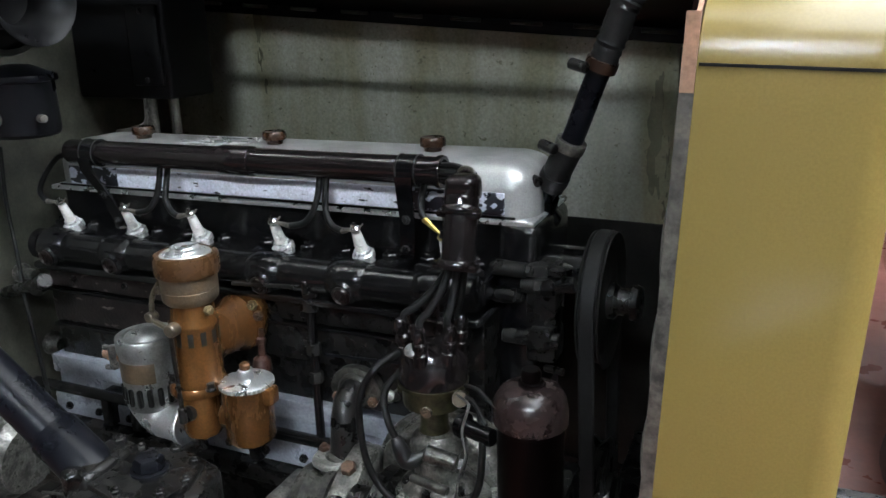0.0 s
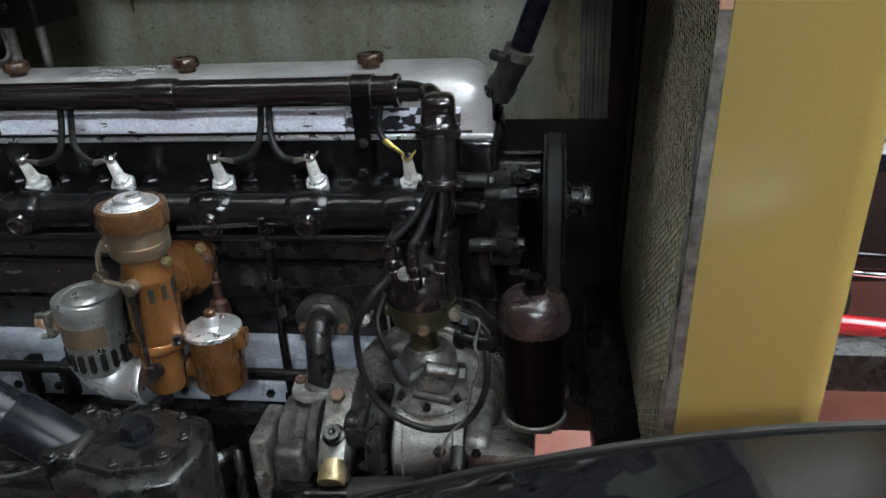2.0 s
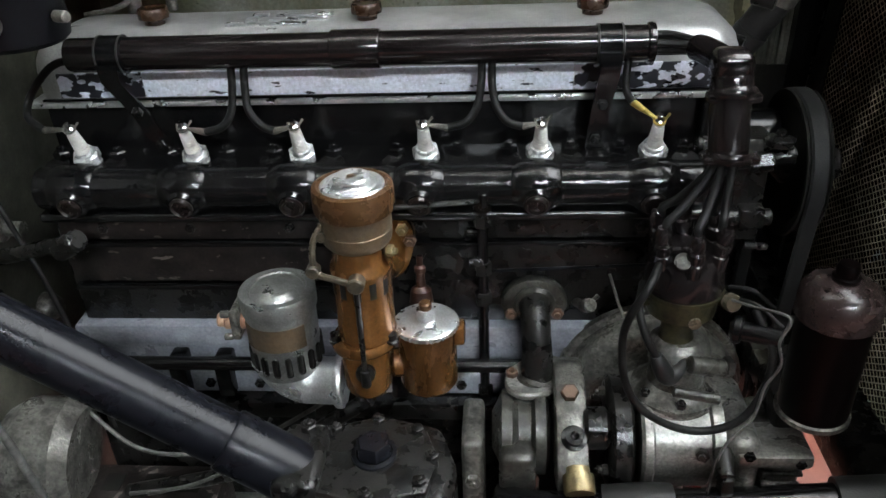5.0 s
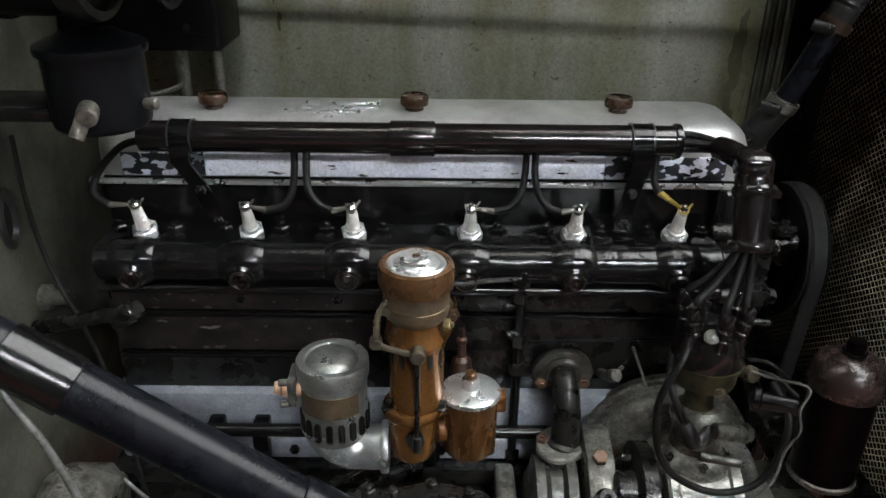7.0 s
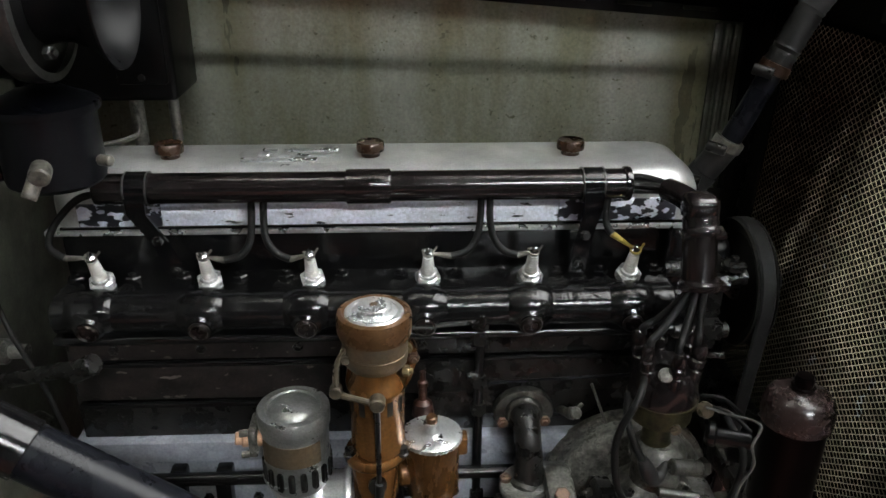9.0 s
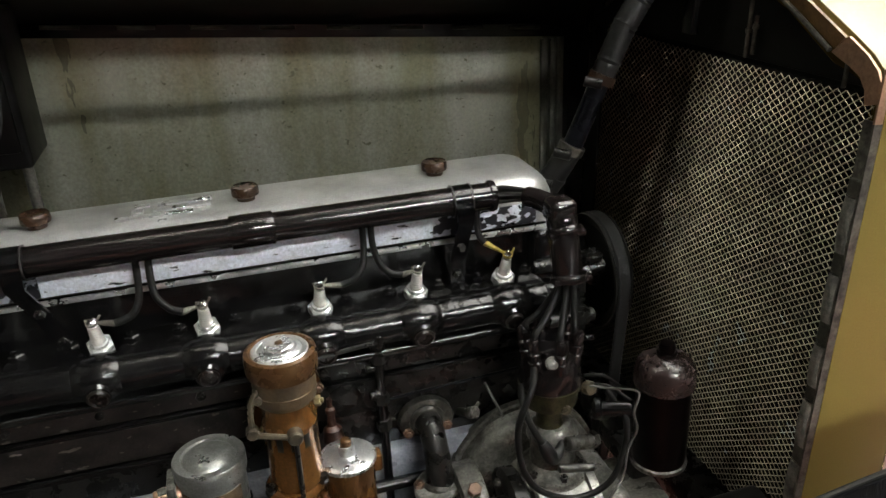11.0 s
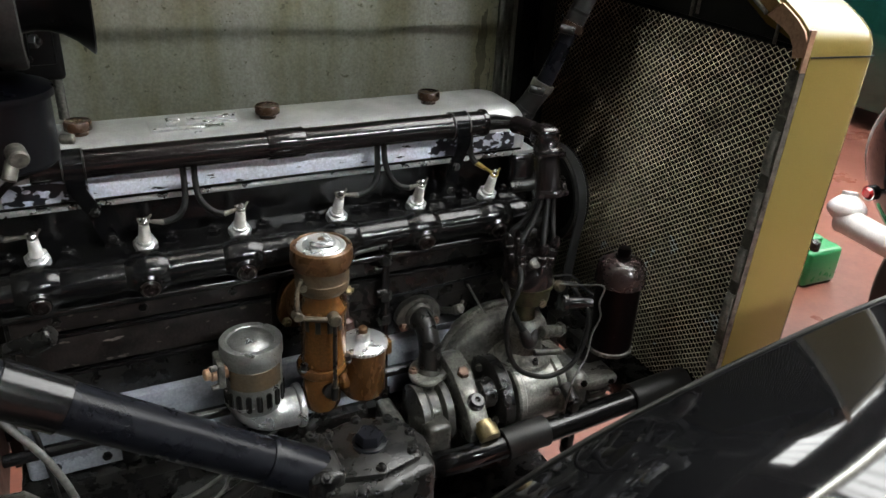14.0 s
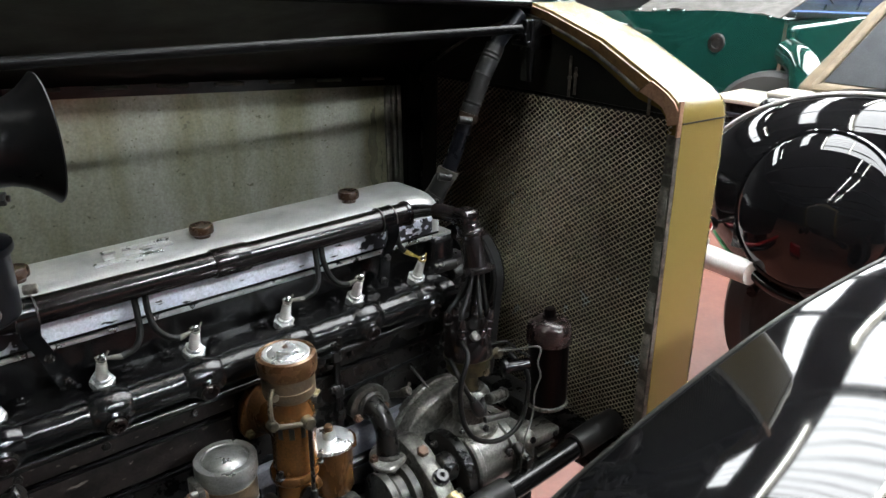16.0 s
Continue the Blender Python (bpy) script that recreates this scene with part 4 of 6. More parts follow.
for at, ax, wx in (((0.591, -0.0695, 0.977), (0.05, -0.4, -0.9), 0.021), ((0.592, -0.0825, 0.930), (0.0, -0.2, -1), 0.022)):
    b = bm_new()
    lathe(b, [(0.010, -0.0045), (0.0185, -0.0045), (0.0200, -0.002), (0.0200, 0.002), (0.0185, 0.0045), (0.010, 0.0045)], at, ax, 24)
    a = Vector(at)
    box(b, a.x - wx, a.x + wx, a.y - 0.012, a.y + 0.002, a.z - 0.0035, a.z + 0.0035, 0.002)
    part("elbow_band", b, M_BAKELITE, conduit, "moulded clamping band")

# ---- distributor ----
dist = thing("distributor", (0.567, -0.092, 0.70), "bakelite distributor on a tarnished brass and aluminium base", "distributor")
DX, DY = 0.567, -0.092
b = bm_new()
lathe(b, [(0, 0.69), (0.040, 0.69), (0.040, 0.697), (0.034, 0.702), (0.026, 0.708), (0.0245, 0.732), (0.029, 0.736), (0.0295, 0.742), (0.027, 0.750), (0.020, 0.757), (0.0, 0.759)], (DX + 0.004, DY, 0), (0, 0, 1), 36)
part("base", b, M_ALU_DIRTY, dist, "cast aluminium drive housing")
b = bm_new()
foot = [(DX + 0.004 + (0.044 + 0.012 * abs(math.cos(a)) ** 5) * math.cos(a), DY + 0.040 * math.sin(a)) for a in np.linspace(0, 2 * math.pi, 32, endpoint=False)]
prism(b, foot, 2, 0.686, 0.694, 0.002, 2)
part("foot_plate", b, M_ALUBARREL, dist, "scratched aluminium foot plate")
for k in range(3):
    b = bm_new()
    a = radians(-150 + 60 * k)
    bolt(b, (DX + 0.004 + 0.034 * math.cos(a), DY + 0.034 * math.sin(a), 0.700), (0, 0, 1), 0.005, 0.005)
    part("base_nut", b, M_GRIME, dist)
b = bm_new()
lathe(b, [(0, 0.757), (0.016, 0.757), (0.0145, 0.762), (0.014, 0.780), (0.020, 0.785), (0.030, 0.788), (0.031, 0.792), (0.031, 0.812), (0.0, 0.812)], (DX, DY, 0), (0, 0, 1), 32)
box(b, DX - 0.036, DX + 0.036, DY - 0.010, DY + 0.006, 0.795, 0.803, 0.002)
part("body", b, M_GREENBRASS, dist, "oily greenish brass body")
b = bm_new()
lathe(b, [(0, 0), (0.008, 0), (0.008, 0.006), (0.0072, 0.008), (0, 0.008)], (DX + 0.036, DY - 0.018, 0.806), (0.3, -0.9, 0.3), 16)
lathe(b, [(0, 0), (0.0055, 0), (0.0055, 0.005), (0, 0.005)], (DX + 0.006, DY - 0.028, 0.792), (0, -1, 0), 12)
part("thumb_screw", b, M_DULLBRASS, dist, "brass thumb screw")
b = bm_new()
lathe(b, [(0, 0.812), (0.0335, 0.812), (0.0345, 0.815), (0.0335, 0.824), (0.0315, 0.838), (0.026, 0.847), (0.012, 0.852), (0, 0.852)], (DX, DY, 0), (0, 0, 1), 36)
cap = part("cap", b, M_BAKELITE, dist, "dark brown bakelite cap")
b = bm_new()
lathe(b, [(0.0325, 0.8095), (0.0352, 0.8095), (0.0352, 0.8125), (0.0325, 0.8125)], (DX, DY, 0), (0, 0, 1), 36)
part("cap_ring", b, M_GREENBRASS, cap, "oily metal rim")
TOW = []
for k in range(6):
    a = radians(30 + 60 * k)
    p = Vector((DX + 0.0255 * math.cos(a), DY + 0.0255 * math.sin(a), 0.838))
    TOW.append(p)
    b = bm_new()
    lathe(b, [(0, 0), (0.0082, 0), (0.0075, 0.012), (0.0062, 0.013), (0.0062, 0.016), (0.0078, 0.018), (0.0078, 0.023), (0.006, 0.025), (0.006, 0.028), (0.0072, 0.029), (0.0065, 0.036), (0.0042, 0.040), (0, 0.040)], p, (0.12 * math.cos(a), 0.12 * math.sin(a), 1), 16)
    part("tower", b, M_BAKELITE, cap, "lead socket")
b = bm_new()
lathe(b, [(0, 0), (0.007, 0), (0.006, 0.006), (0.0055, 0.008), (0.0072, 0.010), (0.0072, 0.014), (0.004, 0.017), (0, 0.0175)], (DX - 0.008, DY - 0.018, 0.843), (-0.1, -0.7, 0.7), 16)
part("ball_terminal", b, M_ALUBARREL, cap, "dull terminal button")
for k, p in enumerate(TOW):
    b = bm_new()
    top = Vector((0.592 + 0.007 * math.cos(k), -0.083 + 0.006 * math.sin(k), 0.930))
    s = p + Vector((0, 0, 0.036))
    tube(b, [top, top * 0.72 + s * 0.28 + Vector((0, 0, -0.004)), top * 0.3 + s * 0.7, s + Vector((0, 0, 0.008)), s], 0.0036, 10)
    solo("distributor_lead", b, M_CABLE, "black rubber lead between conduit elbow and distributor", "cable", group="distributor leads")
b = bm_new()
tube(b, [(0.545, -0.100, 0.845), (0.529, -0.135, 0.838), (0.514, -0.142, 0.812), (0.510, -0.142, 0.785), (0.516, -0.144, 0.742), (0.536, -0.147, 0.711), (0.575, -0.150, 0.694), (0.612, -0.150, 0.703), (0.632, -0.145, 0.733), (0.636, -0.140, 0.775), (0.625, -0.115, 0.800)], 0.0036, 12)
solo("looped_lead", b, M_CABLE, "thick black lead looped round the distributor base", "cable")
coil = thing("coil_lead", (0.55, -0.12, 0.73), "black lead with an angled rubber boot", "cable")
b = bm_new()
tube(b, [(0.532, -0.094, 0.815), (0.526, -0.118, 0.803), (0.533, -0.128, 0.780), (0.543, -0.130, 0.760)], 0.0036, 10)
part("cable", b, M_CABLE, coil)
b = bm_new()
tube(b, [(0.542, -0.130, 0.763), (0.547, -0.131, 0.752), (0.554, -0.131, 0.740), (0.562, -0.128, 0.742), (0.572, -0.118, 0.746)], 0.0, 14, 6, radii=lambda s: 0.0052 + 0.0035 * math.sin(min(s * 3.6, 3.14)))
part("boot", b, M_RUBBER, coil, "black rubber boot")
b = bm_new()
rod(b, (0.572, -0.128, 0.751), (0.604, -0.124, 0.744), 0.0085, 16)
rod(b, (0.603, -0.122, 0.744), (0.612, -0.120, 0.742), 0.010, 6)
rod(b, (0.560, -0.135, 0.726), (0.600, -0.140, 0.722), 0.005, 10)
solo("oil_union", b, M_DARKALU, "oily dark brass pipe union beside the distributor", "pipe fitting")
b = bm_new()
rod(b, (0.604, -0.12, 0.785), (0.645, -0.135, 0.785), 0.0085, 16)
rod(b, (0.606, -0.12, 0.785), (0.614, -0.123, 0.785), 0.0125, 16)
solo("filter_stub", b, M_BLACK, "black outlet stub of the oil filter", "pipe fitting")

# ---- oil filter ----
filt = thing("oil_filter", (0.678, -0.138, 0.70), "maroon enamelled oil filter canister with a domed lid", "oil filter")
FX, FY = 0.681, -0.138
b = bm_new()
lathe(b, [(0.0, 0.7122), (0.02876, 0.7122), (0.02965, 0.71662), (0.02965, 0.81751), (0.0, 0.81751)], (FX, FY, 0), (0, 0, 1), 40)
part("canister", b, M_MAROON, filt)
b = bm_new()
lathe(b, [(0.02921, 0.81132), (0.03292, 0.8122), (0.03328, 0.81574), (0.03292, 0.82637), (0.03098, 0.8361), (0.02655, 0.8423), (0.01947, 0.84628), (0.00885, 0.84805), (0.0, 0.84849)], (FX, FY, 0), (0, 0, 1), 40)
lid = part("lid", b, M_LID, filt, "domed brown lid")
b = bm_new()
lathe(b, [(0.0, 0.84672), (0.01106, 0.84672), (0.01106, 0.85026), (0.00867, 0.85115), (0.00903, 0.85823), (0.00752, 0.86177), (0.0, 0.86265)], (FX, FY, 0), (0, 0, 1), 24)
part("knob", b, M_MAROON, lid, "glossy maroon knob")
b = bm_new()
lathe(b, [(0.0, 0.70689), (0.02921, 0.70689), (0.03142, 0.70866), (0.03142, 0.71308), (0.02921, 0.71441), (0.0, 0.71441)], (FX, FY, 0), (0, 0, 1), 40)
part("base_ring", b, M_ALU_DIRTY, filt, "grey base ring")
b = bm_new()
box(b, 0.655, 0.70, -0.13, -0.02, 0.675, 0.706, 0.005)
solo("filter_bracket", b, M_GRIME, "black bracket carrying the oil filter", "bracket")
b = bm_new()
tube(b, [(0.600, -0.114, 0.812), (0.618, -0.13, 0.814), (0.633, -0.165, 0.828), (0.628, -0.168, 0.806), (0.632, -0.170, 0.785), (0.624, -0.168, 0.760), (0.618, -0.172, 0.73), (0.598, -0.178, 0.705), (0.590, -0.180, 0.67), (0.592, -0.172, 0.62)], 0.0013, 8)
solo("grey_wire", b, M_GREYWIRE, "thin grey wire hanging beside the oil filter", "wire")
b = bm_new()
tube(b, [(0.600, -0.105, 0.806), (0.620, -0.122, 0.812), (0.640, -0.140, 0.800)], 0.002, 8)
solo("pigtail_wire", b, M_CABLE, "short dark wire between distributor and filter", "wire")
b = bm_new()
tube(b, [(0.604, -0.10, 0.815), (0.622, -0.110, 0.817), (0.642, -0.112, 0.800)], 0.002, 8)
solo("pigtail_wire", b, M_CABLE, "short dark wire between distributor and filter", "wire")

# ---- dynamo and water pump ----
dyn = thing("dynamo", (0.60, -0.115, 0.58), "oil-stained aluminium dynamo housing with a flange", "dynamo")
b = bm_new()
lathe(b, [(0, 0), (0.046, 0), (0.049, 0.003), (0.049, 0.010), (0.047, 0.012), (0.047, 0.062), (0.051, 0.064), (0.051, 0.074), (0.0, 0.074)], (0.536, -0.108, 0.648), (1, 0, 0), 40)
part("barrel", b, M_ALUBARREL, dyn, "scratched aluminium barrel")
b = bm_new()
box(b, 0.611, 0.640, -0.165, -0.06, 0.590, 0.690, 0.014, 3)
box(b, 0.640, 0.678, -0.160, -0.07, 0.598, 0.672, 0.012, 3)
box(b, 0.616, 0.682, -0.168, -0.12, 0.665, 0.680, 0.005)
part("end_housing", b, M_ALUBARREL, dyn, "ribbed aluminium end housing")
b = bm_new()
bolt(b, (0.588, -0.156, 0.672), (-0.3, -0.9, 0.2), 0.0065, 0.006)
rod(b, (0.606, -0.150, 0.672), (0.606, -0.175, 0.66), 0.009, 14)
box(b, 0.600, 0.612, -0.182, -0.165, 0.57, 0.665, 0.003)
part("clip_lever", b, M_GRIME, dyn, "black clip lever")
b = bm_new()
lathe(b, [(0, 0), (0.050, 0), (0.056, 0.004), (0.056, 0.018), (0.050, 0.022), (0.030, 0.024), (0, 0.024)], (0.508, -0.105, 0.648), (1, 0, 0), 40)
part("coupling_disc", b, M_GRIME, dyn, "dark flexible coupling disc")
b = bm_new()
rod(b, (0.484, -0.125, 0.672), (0.508, -0.125, 0.672), 0.020, 24)
part("coupling_nose", b, M_GRIME, dyn, "dark coupling nose")
for k in range(6):
    b = bm_new()
    a = radians(60 * k + 12)
    bolt(b, (0.507, -0.105 + 0.042 * math.cos(a), 0.648 + 0.042 * math.sin(a)), (-1, 0, 0), 0.0055, 0.006)
    part("coupling_bolt", b, M_DARKALU, dyn)
for k in range(5):
    b = bm_new()
    z = 0.612 + k * 0.0135
    box(b, 0.641, 0.676, -0.1635, -0.158, z, z + 0.004, 0.001)
    part("rib", b, M_ALU_DIRTY, dyn)
for x, z in ((0.625, 0.602), (0.625, 0.680), (0.670, 0.672)):
    b = bm_new()
    bolt(b, (x, -0.1655, z), (0, -1, 0), 0.0052, 0.004)
    part("end_bolt", b, M_GRIME, dyn)

arm = thing("mounting_arm", (0.472, -0.12, 0.62), "drilled aluminium mounting arm with a brass cap nut", "bracket")
b = bm_new()
prism(b, [(-0.045, 0.694), (-0.070, 0.706), (-0.105, 0.698), (-0.145, 0.672), (-0.167, 0.650), (-0.165, 0.628), (-0.140, 0.616), (-0.05, 0.640)], 0, 0.458, 0.488, 0.005, 2)
part("arm", b, M_ALU_DIRTY, arm, "worn cast aluminium arm")
b = bm_new()
hexnut(b, (0.472, -0.106, 0.697), (0, -0.45, 0.9), 0.0085, 0.007)
part("bolt", b, M_BOLT, arm, "rusty bolt head")
b = bm_new()
lathe(b, [(0, 0), (0.012, 0), (0.012, 0.003), (0.0085, 0.004), (0.0085, 0.011), (0.004, 0.011), (0, 0.006)], (0.474, -0.142, 0.674), (0, -0.5, 0.85), 20)
part("plug", b, M_BLACK, arm)
b = bm_new()
lathe(b, [(0, 0), (0.011, 0), (0.011, 0.006), (0.0145, 0.007), (0.0145, 0.022), (0.0135, 0.024), (0, 0.0245)], (0.477, -0.160, 0.655), (0.03, -0.85, -0.42), 12)
part("cap_nut", b, M_BRASS, arm, "brass cap nut")

pump = thing("water_pump", (0.43, -0.09, 0.58), "oily black water pump with a bolted elbow pipe", "water pump")
b = bm_new()
lathe(b, [(0, 0), (0.018, 0), (0.030, 0.006), (0.040, 0.010), (0.040, 0.020), (0.034, 0.026), (0.034, 0.038), (0.043, 0.042), (0.043, 0.052), (0.030, 0.056), (0, 0.056)], (0.398, -0.095, 0.640), (1, 0, 0), 32)
rod(b, (0.430, -0.085, 0.645), (0.443, -0.067, 0.684), 0.021, 20)
box(b, 0.405, 0.440, -0.15, -0.11, 0.605, 0.655, 0.008, 3)
part("body", b, M_DARKALU, pump, "oily blackened pump body")
for k in range(6):
    b = bm_new()
    a = k * 1.047 + 0.3
    bolt(b, (0.4515, -0.095 + 0.034 * math.cos(a), 0.640 + 0.034 * math.sin(a)), (-1, 0, 0), 0.0052, 0.005)
    part("body_bolt", b, M_GRIME, pump)
b = bm_new()
lathe(b, [(0, 0), (0.035, 0), (0.037, 0.002), (0.037, 0.006), (0.035, 0.008), (0, 0.008)], (0.443, -0.066, 0.680), (0, 0, 1), 36, 0.72)
part("lower_flange", b, M_ALUBARREL, pump, "grey oval flange")
b = bm_new()
tube(b, [(0.4405, -0.016, 0.748), (0.4405, -0.036, 0.749), (0.441, -0.052, 0.743), (0.442, -0.062, 0.726), (0.443, -0.065, 0.706), (0.443, -0.066, 0.686)], 0.0, 22, 7, radii=lambda s: 0.0168 - 0.0022 * math.sin(math.pi * s))
part("elbow_pipe", b, M_GRIME, pump, "oily black elbow pipe")
b = bm_new()
arch = [(0.4405 + 0.033 * math.cos(a), 0.746 + (0.030 if math.sin(a) > 0 else 0.016) * math.sin(a)) for a in np.linspace(0, 2 * math.pi, 28, endpoint=False)]
prism(b, arch, 1, -0.031, -0.018, 0.0022, 2)
lathe(b, [(0.016, 0), (0.021, 0), (0.021, 0.004), (0.018, 0.007), (0.016, 0.007)], (0.4405, -0.030, 0.7485), (0, -1, 0), 28)
part("upper_flange", b, M_DARKALU, pump, "dark arched flange")
for at, ax in (((0.418, -0.068, 0.687), (0, 0, 1)), ((0.467, -0.068, 0.687), (0, 0, 1)), ((0.4175, -0.030, 0.737), (0, -1, 0.1)), ((0.4635, -0.030, 0.738), (0, -1, 0.1))):
    b = bm_new()
    bolt(b, at, ax, 0.0065, 0.006)
    part("flange_nut", b, M_BOLT, pump, "rusty flange nut")
b = bm_new()
box(b, 0.368, 0.390, -0.125, -0.055, 0.50, 0.648, 0.006, 3)
bolt(b, (0.379, -0.125, 0.60), (0, -1, 0), 0.008, 0.006)
part("side_plate", b, M_ALU_DIRTY, pump, "grey aluminium side plate")
b = bm_new()
rod(b, (0.484, -0.012, 0.738), (0.489, -0.040, 0.752), 0.005, 12)
rod(b, (0.489, -0.038, 0.751), (0.494, -0.050, 0.760), 0.007, 10)
rod(b, (0.487, -0.046, 0.752), (0.502, -0.040, 0.765), 0.0022, 8)
solo("drain_tap", b, M_ALU_DIRTY, "small dull drain tap on the block", "tap")

# ---- carburettor ----
carb = thing("carburettor", (0.285, -0.104, 0.69), "lacquered bronze carburettor with an aluminium piston cap and float chamber", "carburettor")
KX, KY = 0.285, -0.104
b = bm_new()
lathe(b, [(0, 0.768), (0.0262, 0.768), (0.0275, 0.772), (0.0262, 0.778), (0.0262, 0.836), (0.0272, 0.838), (0.0272, 0.842), (0.0240, 0.847), (0.0232, 0.858), (0.0250, 0.868), (0.0, 0.868)], (KX, KY, 0), (0, 0, 1), 40)
body = part("mixing_chamber", b, M_BRONZE, carb, "orange-brown lacquered chamber")
for k in range(12):
    a = radians(30 * k)
    b = bm_new()
    m = Matrix.Translation((KX + 0.0257 * math.cos(a), KY + 0.0257 * math.sin(a), 0.826)) @ pose(0, 0, 0, 0, 0, math.degrees(a))
    box(b, -0.0008, 0.0008, -0.0032, 0.0032, -0.008, 0.008, 0.0007, 2, m)
    part("slot", b, M_CORE_DARK, body)
b = bm_new()
lathe(b, [(0, 0.864), (0.0262, 0.864), (0.0296, 0.868), (0.0303, 0.872), (0.0305, 0.879), (0.0300, 0.8795), (0.0300, 0.8805), (0.0305, 0.881), (0.0305, 0.898), (0, 0.898)], (KX, KY, 0), (0, 0, 1), 40)
part("dashpot", b, M_BRONZE_DULL, carb, "dull bronze dashpot")
b = bm_new()
lathe(b, [(0.024, 0.895), (0.0335, 0.896), (0.0345, 0.899), (0.0345, 0.914), (0.0335, 0.918), (0.030, 0.9195), (0.0255, 0.917), (0.0, 0.916)], (KX, KY, 0), (0, 0, 1), 40)
part("cap_ring", b, M_BROWNCAP, carb, "brown threaded ring")
b = bm_new()
lathe(b, [(0, 0.915), (0.0275, 0.915), (0.0275, 0.9178), (0.026, 0.9195), (0.022, 0.9195), (0.0212, 0.9186), (0.0204, 0.9195), (0.0165, 0.9205), (0.0155, 0.922), (0.0155, 0.9248), (0.0145, 0.926), (0.0045, 0.926), (0.0035, 0.9245), (0, 0.9245)], (KX, KY, 0), (0, 0, 1), 40)
pc = part("piston_cap", b, M_ALU_BRIGHT, carb, "turned aluminium cap")
b = bm_new()
lathe(b, [(0, 0), (0.0036, 0), (0.0036, 0.0012), (0, 0.0014)], (KX, KY, 0.925), (0, 0, 1), 12)
part("rivet", b, M_BROWNCAP, pc)
b = bm_new()
lathe(b, [(0, 0.694), (0.004, 0.694), (0.006, 0.700), (0.020, 0.704), (0.0225, 0.710), (0.0225, 0.748), (0.0205, 0.752), (0.0205, 0.760), (0.0, 0.760)], (KX - 0.004, KY, 0), (0, 0, 1), 36)
part("lower_body", b, M_BRONZE, carb, "bronze lower body")
b = bm_new()
lathe(b, [(0, 0.757), (0.0315, 0.757), (0.033, 0.759), (0.033, 0.765), (0.031, 0.768), (0, 0.768)], (KX - 0.002, KY, 0), (0, 0, 1), 36, 0.9)
part("joint_flange", b, M_BRONZE, carb, "brass-edged flange")
for sx in (-1, 1):
    b = bm_new()
    lathe(b, [(0, 0), (0.006, 0), (0.006, 0.002), (0.0045, 0.003), (0.0045, 0.009), (0, 0.010)], (KX - 0.002 + sx * 0.026, KY - 0.013, 0.766), (0, 0, 1), 12)
    part("flange_screw", b, M_GRIME, carb)
b = bm_new()
rows = []
for y, rx, rz in ((KY + 0.004, 0.017, 0.030), (KY + 0.030, 0.0175, 0.029), (KY + 0.055, 0.021, 0.030), (KY + 0.066, 0.027, 0.034), (KY + 0.070, 0.030, 0.036)):
    rows.append([Vector((KX + 0.002 + rx * math.cos(a), y, 0.811 + rz * math.sin(a))) for a in np.linspace(0, 2 * math.pi, 29)])
sheet(b, rows)
bmesh.ops.remove_doubles(b, verts=b.verts, dist=1e-6)
port = part("inlet_port", b, M_BRONZE, carb, "bronze port to the manifold")
b = bm_new()
oval = []
for a in np.linspace(0, 2 * math.pi, 32, endpoint=False):
    r = 0.034 + 0.011 * max(0.0, math.cos(a - 0.75)) ** 6 + 0.011 * max(0.0, math.cos(a - 0.75 - math.pi)) ** 6
    oval.append((KX + 0.002 + r * math.cos(a), 0.811 + r * 1.02 * math.sin(a)))
prism(b, oval, 1, -0.036, -0.021, 0.0025, 2)
part("port_flange", b, M_BRONZE, port, "bronze diamond flange")
for x, z in ((KX + 0.029, 0.838), (KX + 0.036, 0.826), (KX - 0.026, 0.785)):
    b = bm_new()
    bolt(b, (x, -0.0355, z), (0, -1, 0), 0.0062, 0.006)
    part("port_nut", b, M_BOLT if x > KX + 0.03 else M_BRASS, port, "tarnished flange nut")
b = bm_new()
bolt(b, (KX + 0.026, KY - 0.006, 0.858), (1, -0.3, 0.1), 0.0055, 0.006)
part("port_nut", b, M_BRASS, carb, "brass nut")
FXX, FYY = 0.338, -0.092
b = bm_new()
lathe(b, [(0, 0.690), (0.006, 0.690), (0.007, 0.697), (0.024, 0.699), (0.0275, 0.704), (0.0280, 0.768), (0, 0.768)], (FXX, FYY, 0), (0, 0, 1), 40)
box(b, FXX + 0.020, FXX + 0.036, FYY - 0.008, FYY + 0.010, 0.748, 0.768, 0.003)
rod(b, (FXX - 0.035, FYY - 0.004, 0.725), (FXX - 0.01, FYY, 0.725), 0.014, 20)
fl = part("float_chamber", b, M_BRONZE, carb, "orange-brown float chamber")
b = bm_new()
n = 72
prof_r = 0.0300
rows = []
for z, dr in ((0.767, 0.0), (0.771, 0.0)):
    rows.append([Vector((FXX + (prof_r + (0.0008 if k % 2 else -0.0004)) * math.cos(2 * math.pi * k / n), FYY + (prof_r + (0.0008 if k % 2 else -0.0004)) * math.sin(2 * math.pi * k / n), z)) for k in range(n)])
for r in rows:
    r.append(r[0].copy())
sheet(b, rows)
lathe(b, [(0.0299, 0.771), (0.028, 0.7725), (0.012, 0.7735), (0.0085, 0.7745), (0.0085, 0.784), (0.0075, 0.7855), (0, 0.7855)], (FXX, FYY, 0), (0, 0, 1), n)
part("knurled_lid", b, M_ALU_BRIGHT, fl, "bright knurled aluminium lid")
b = bm_new()
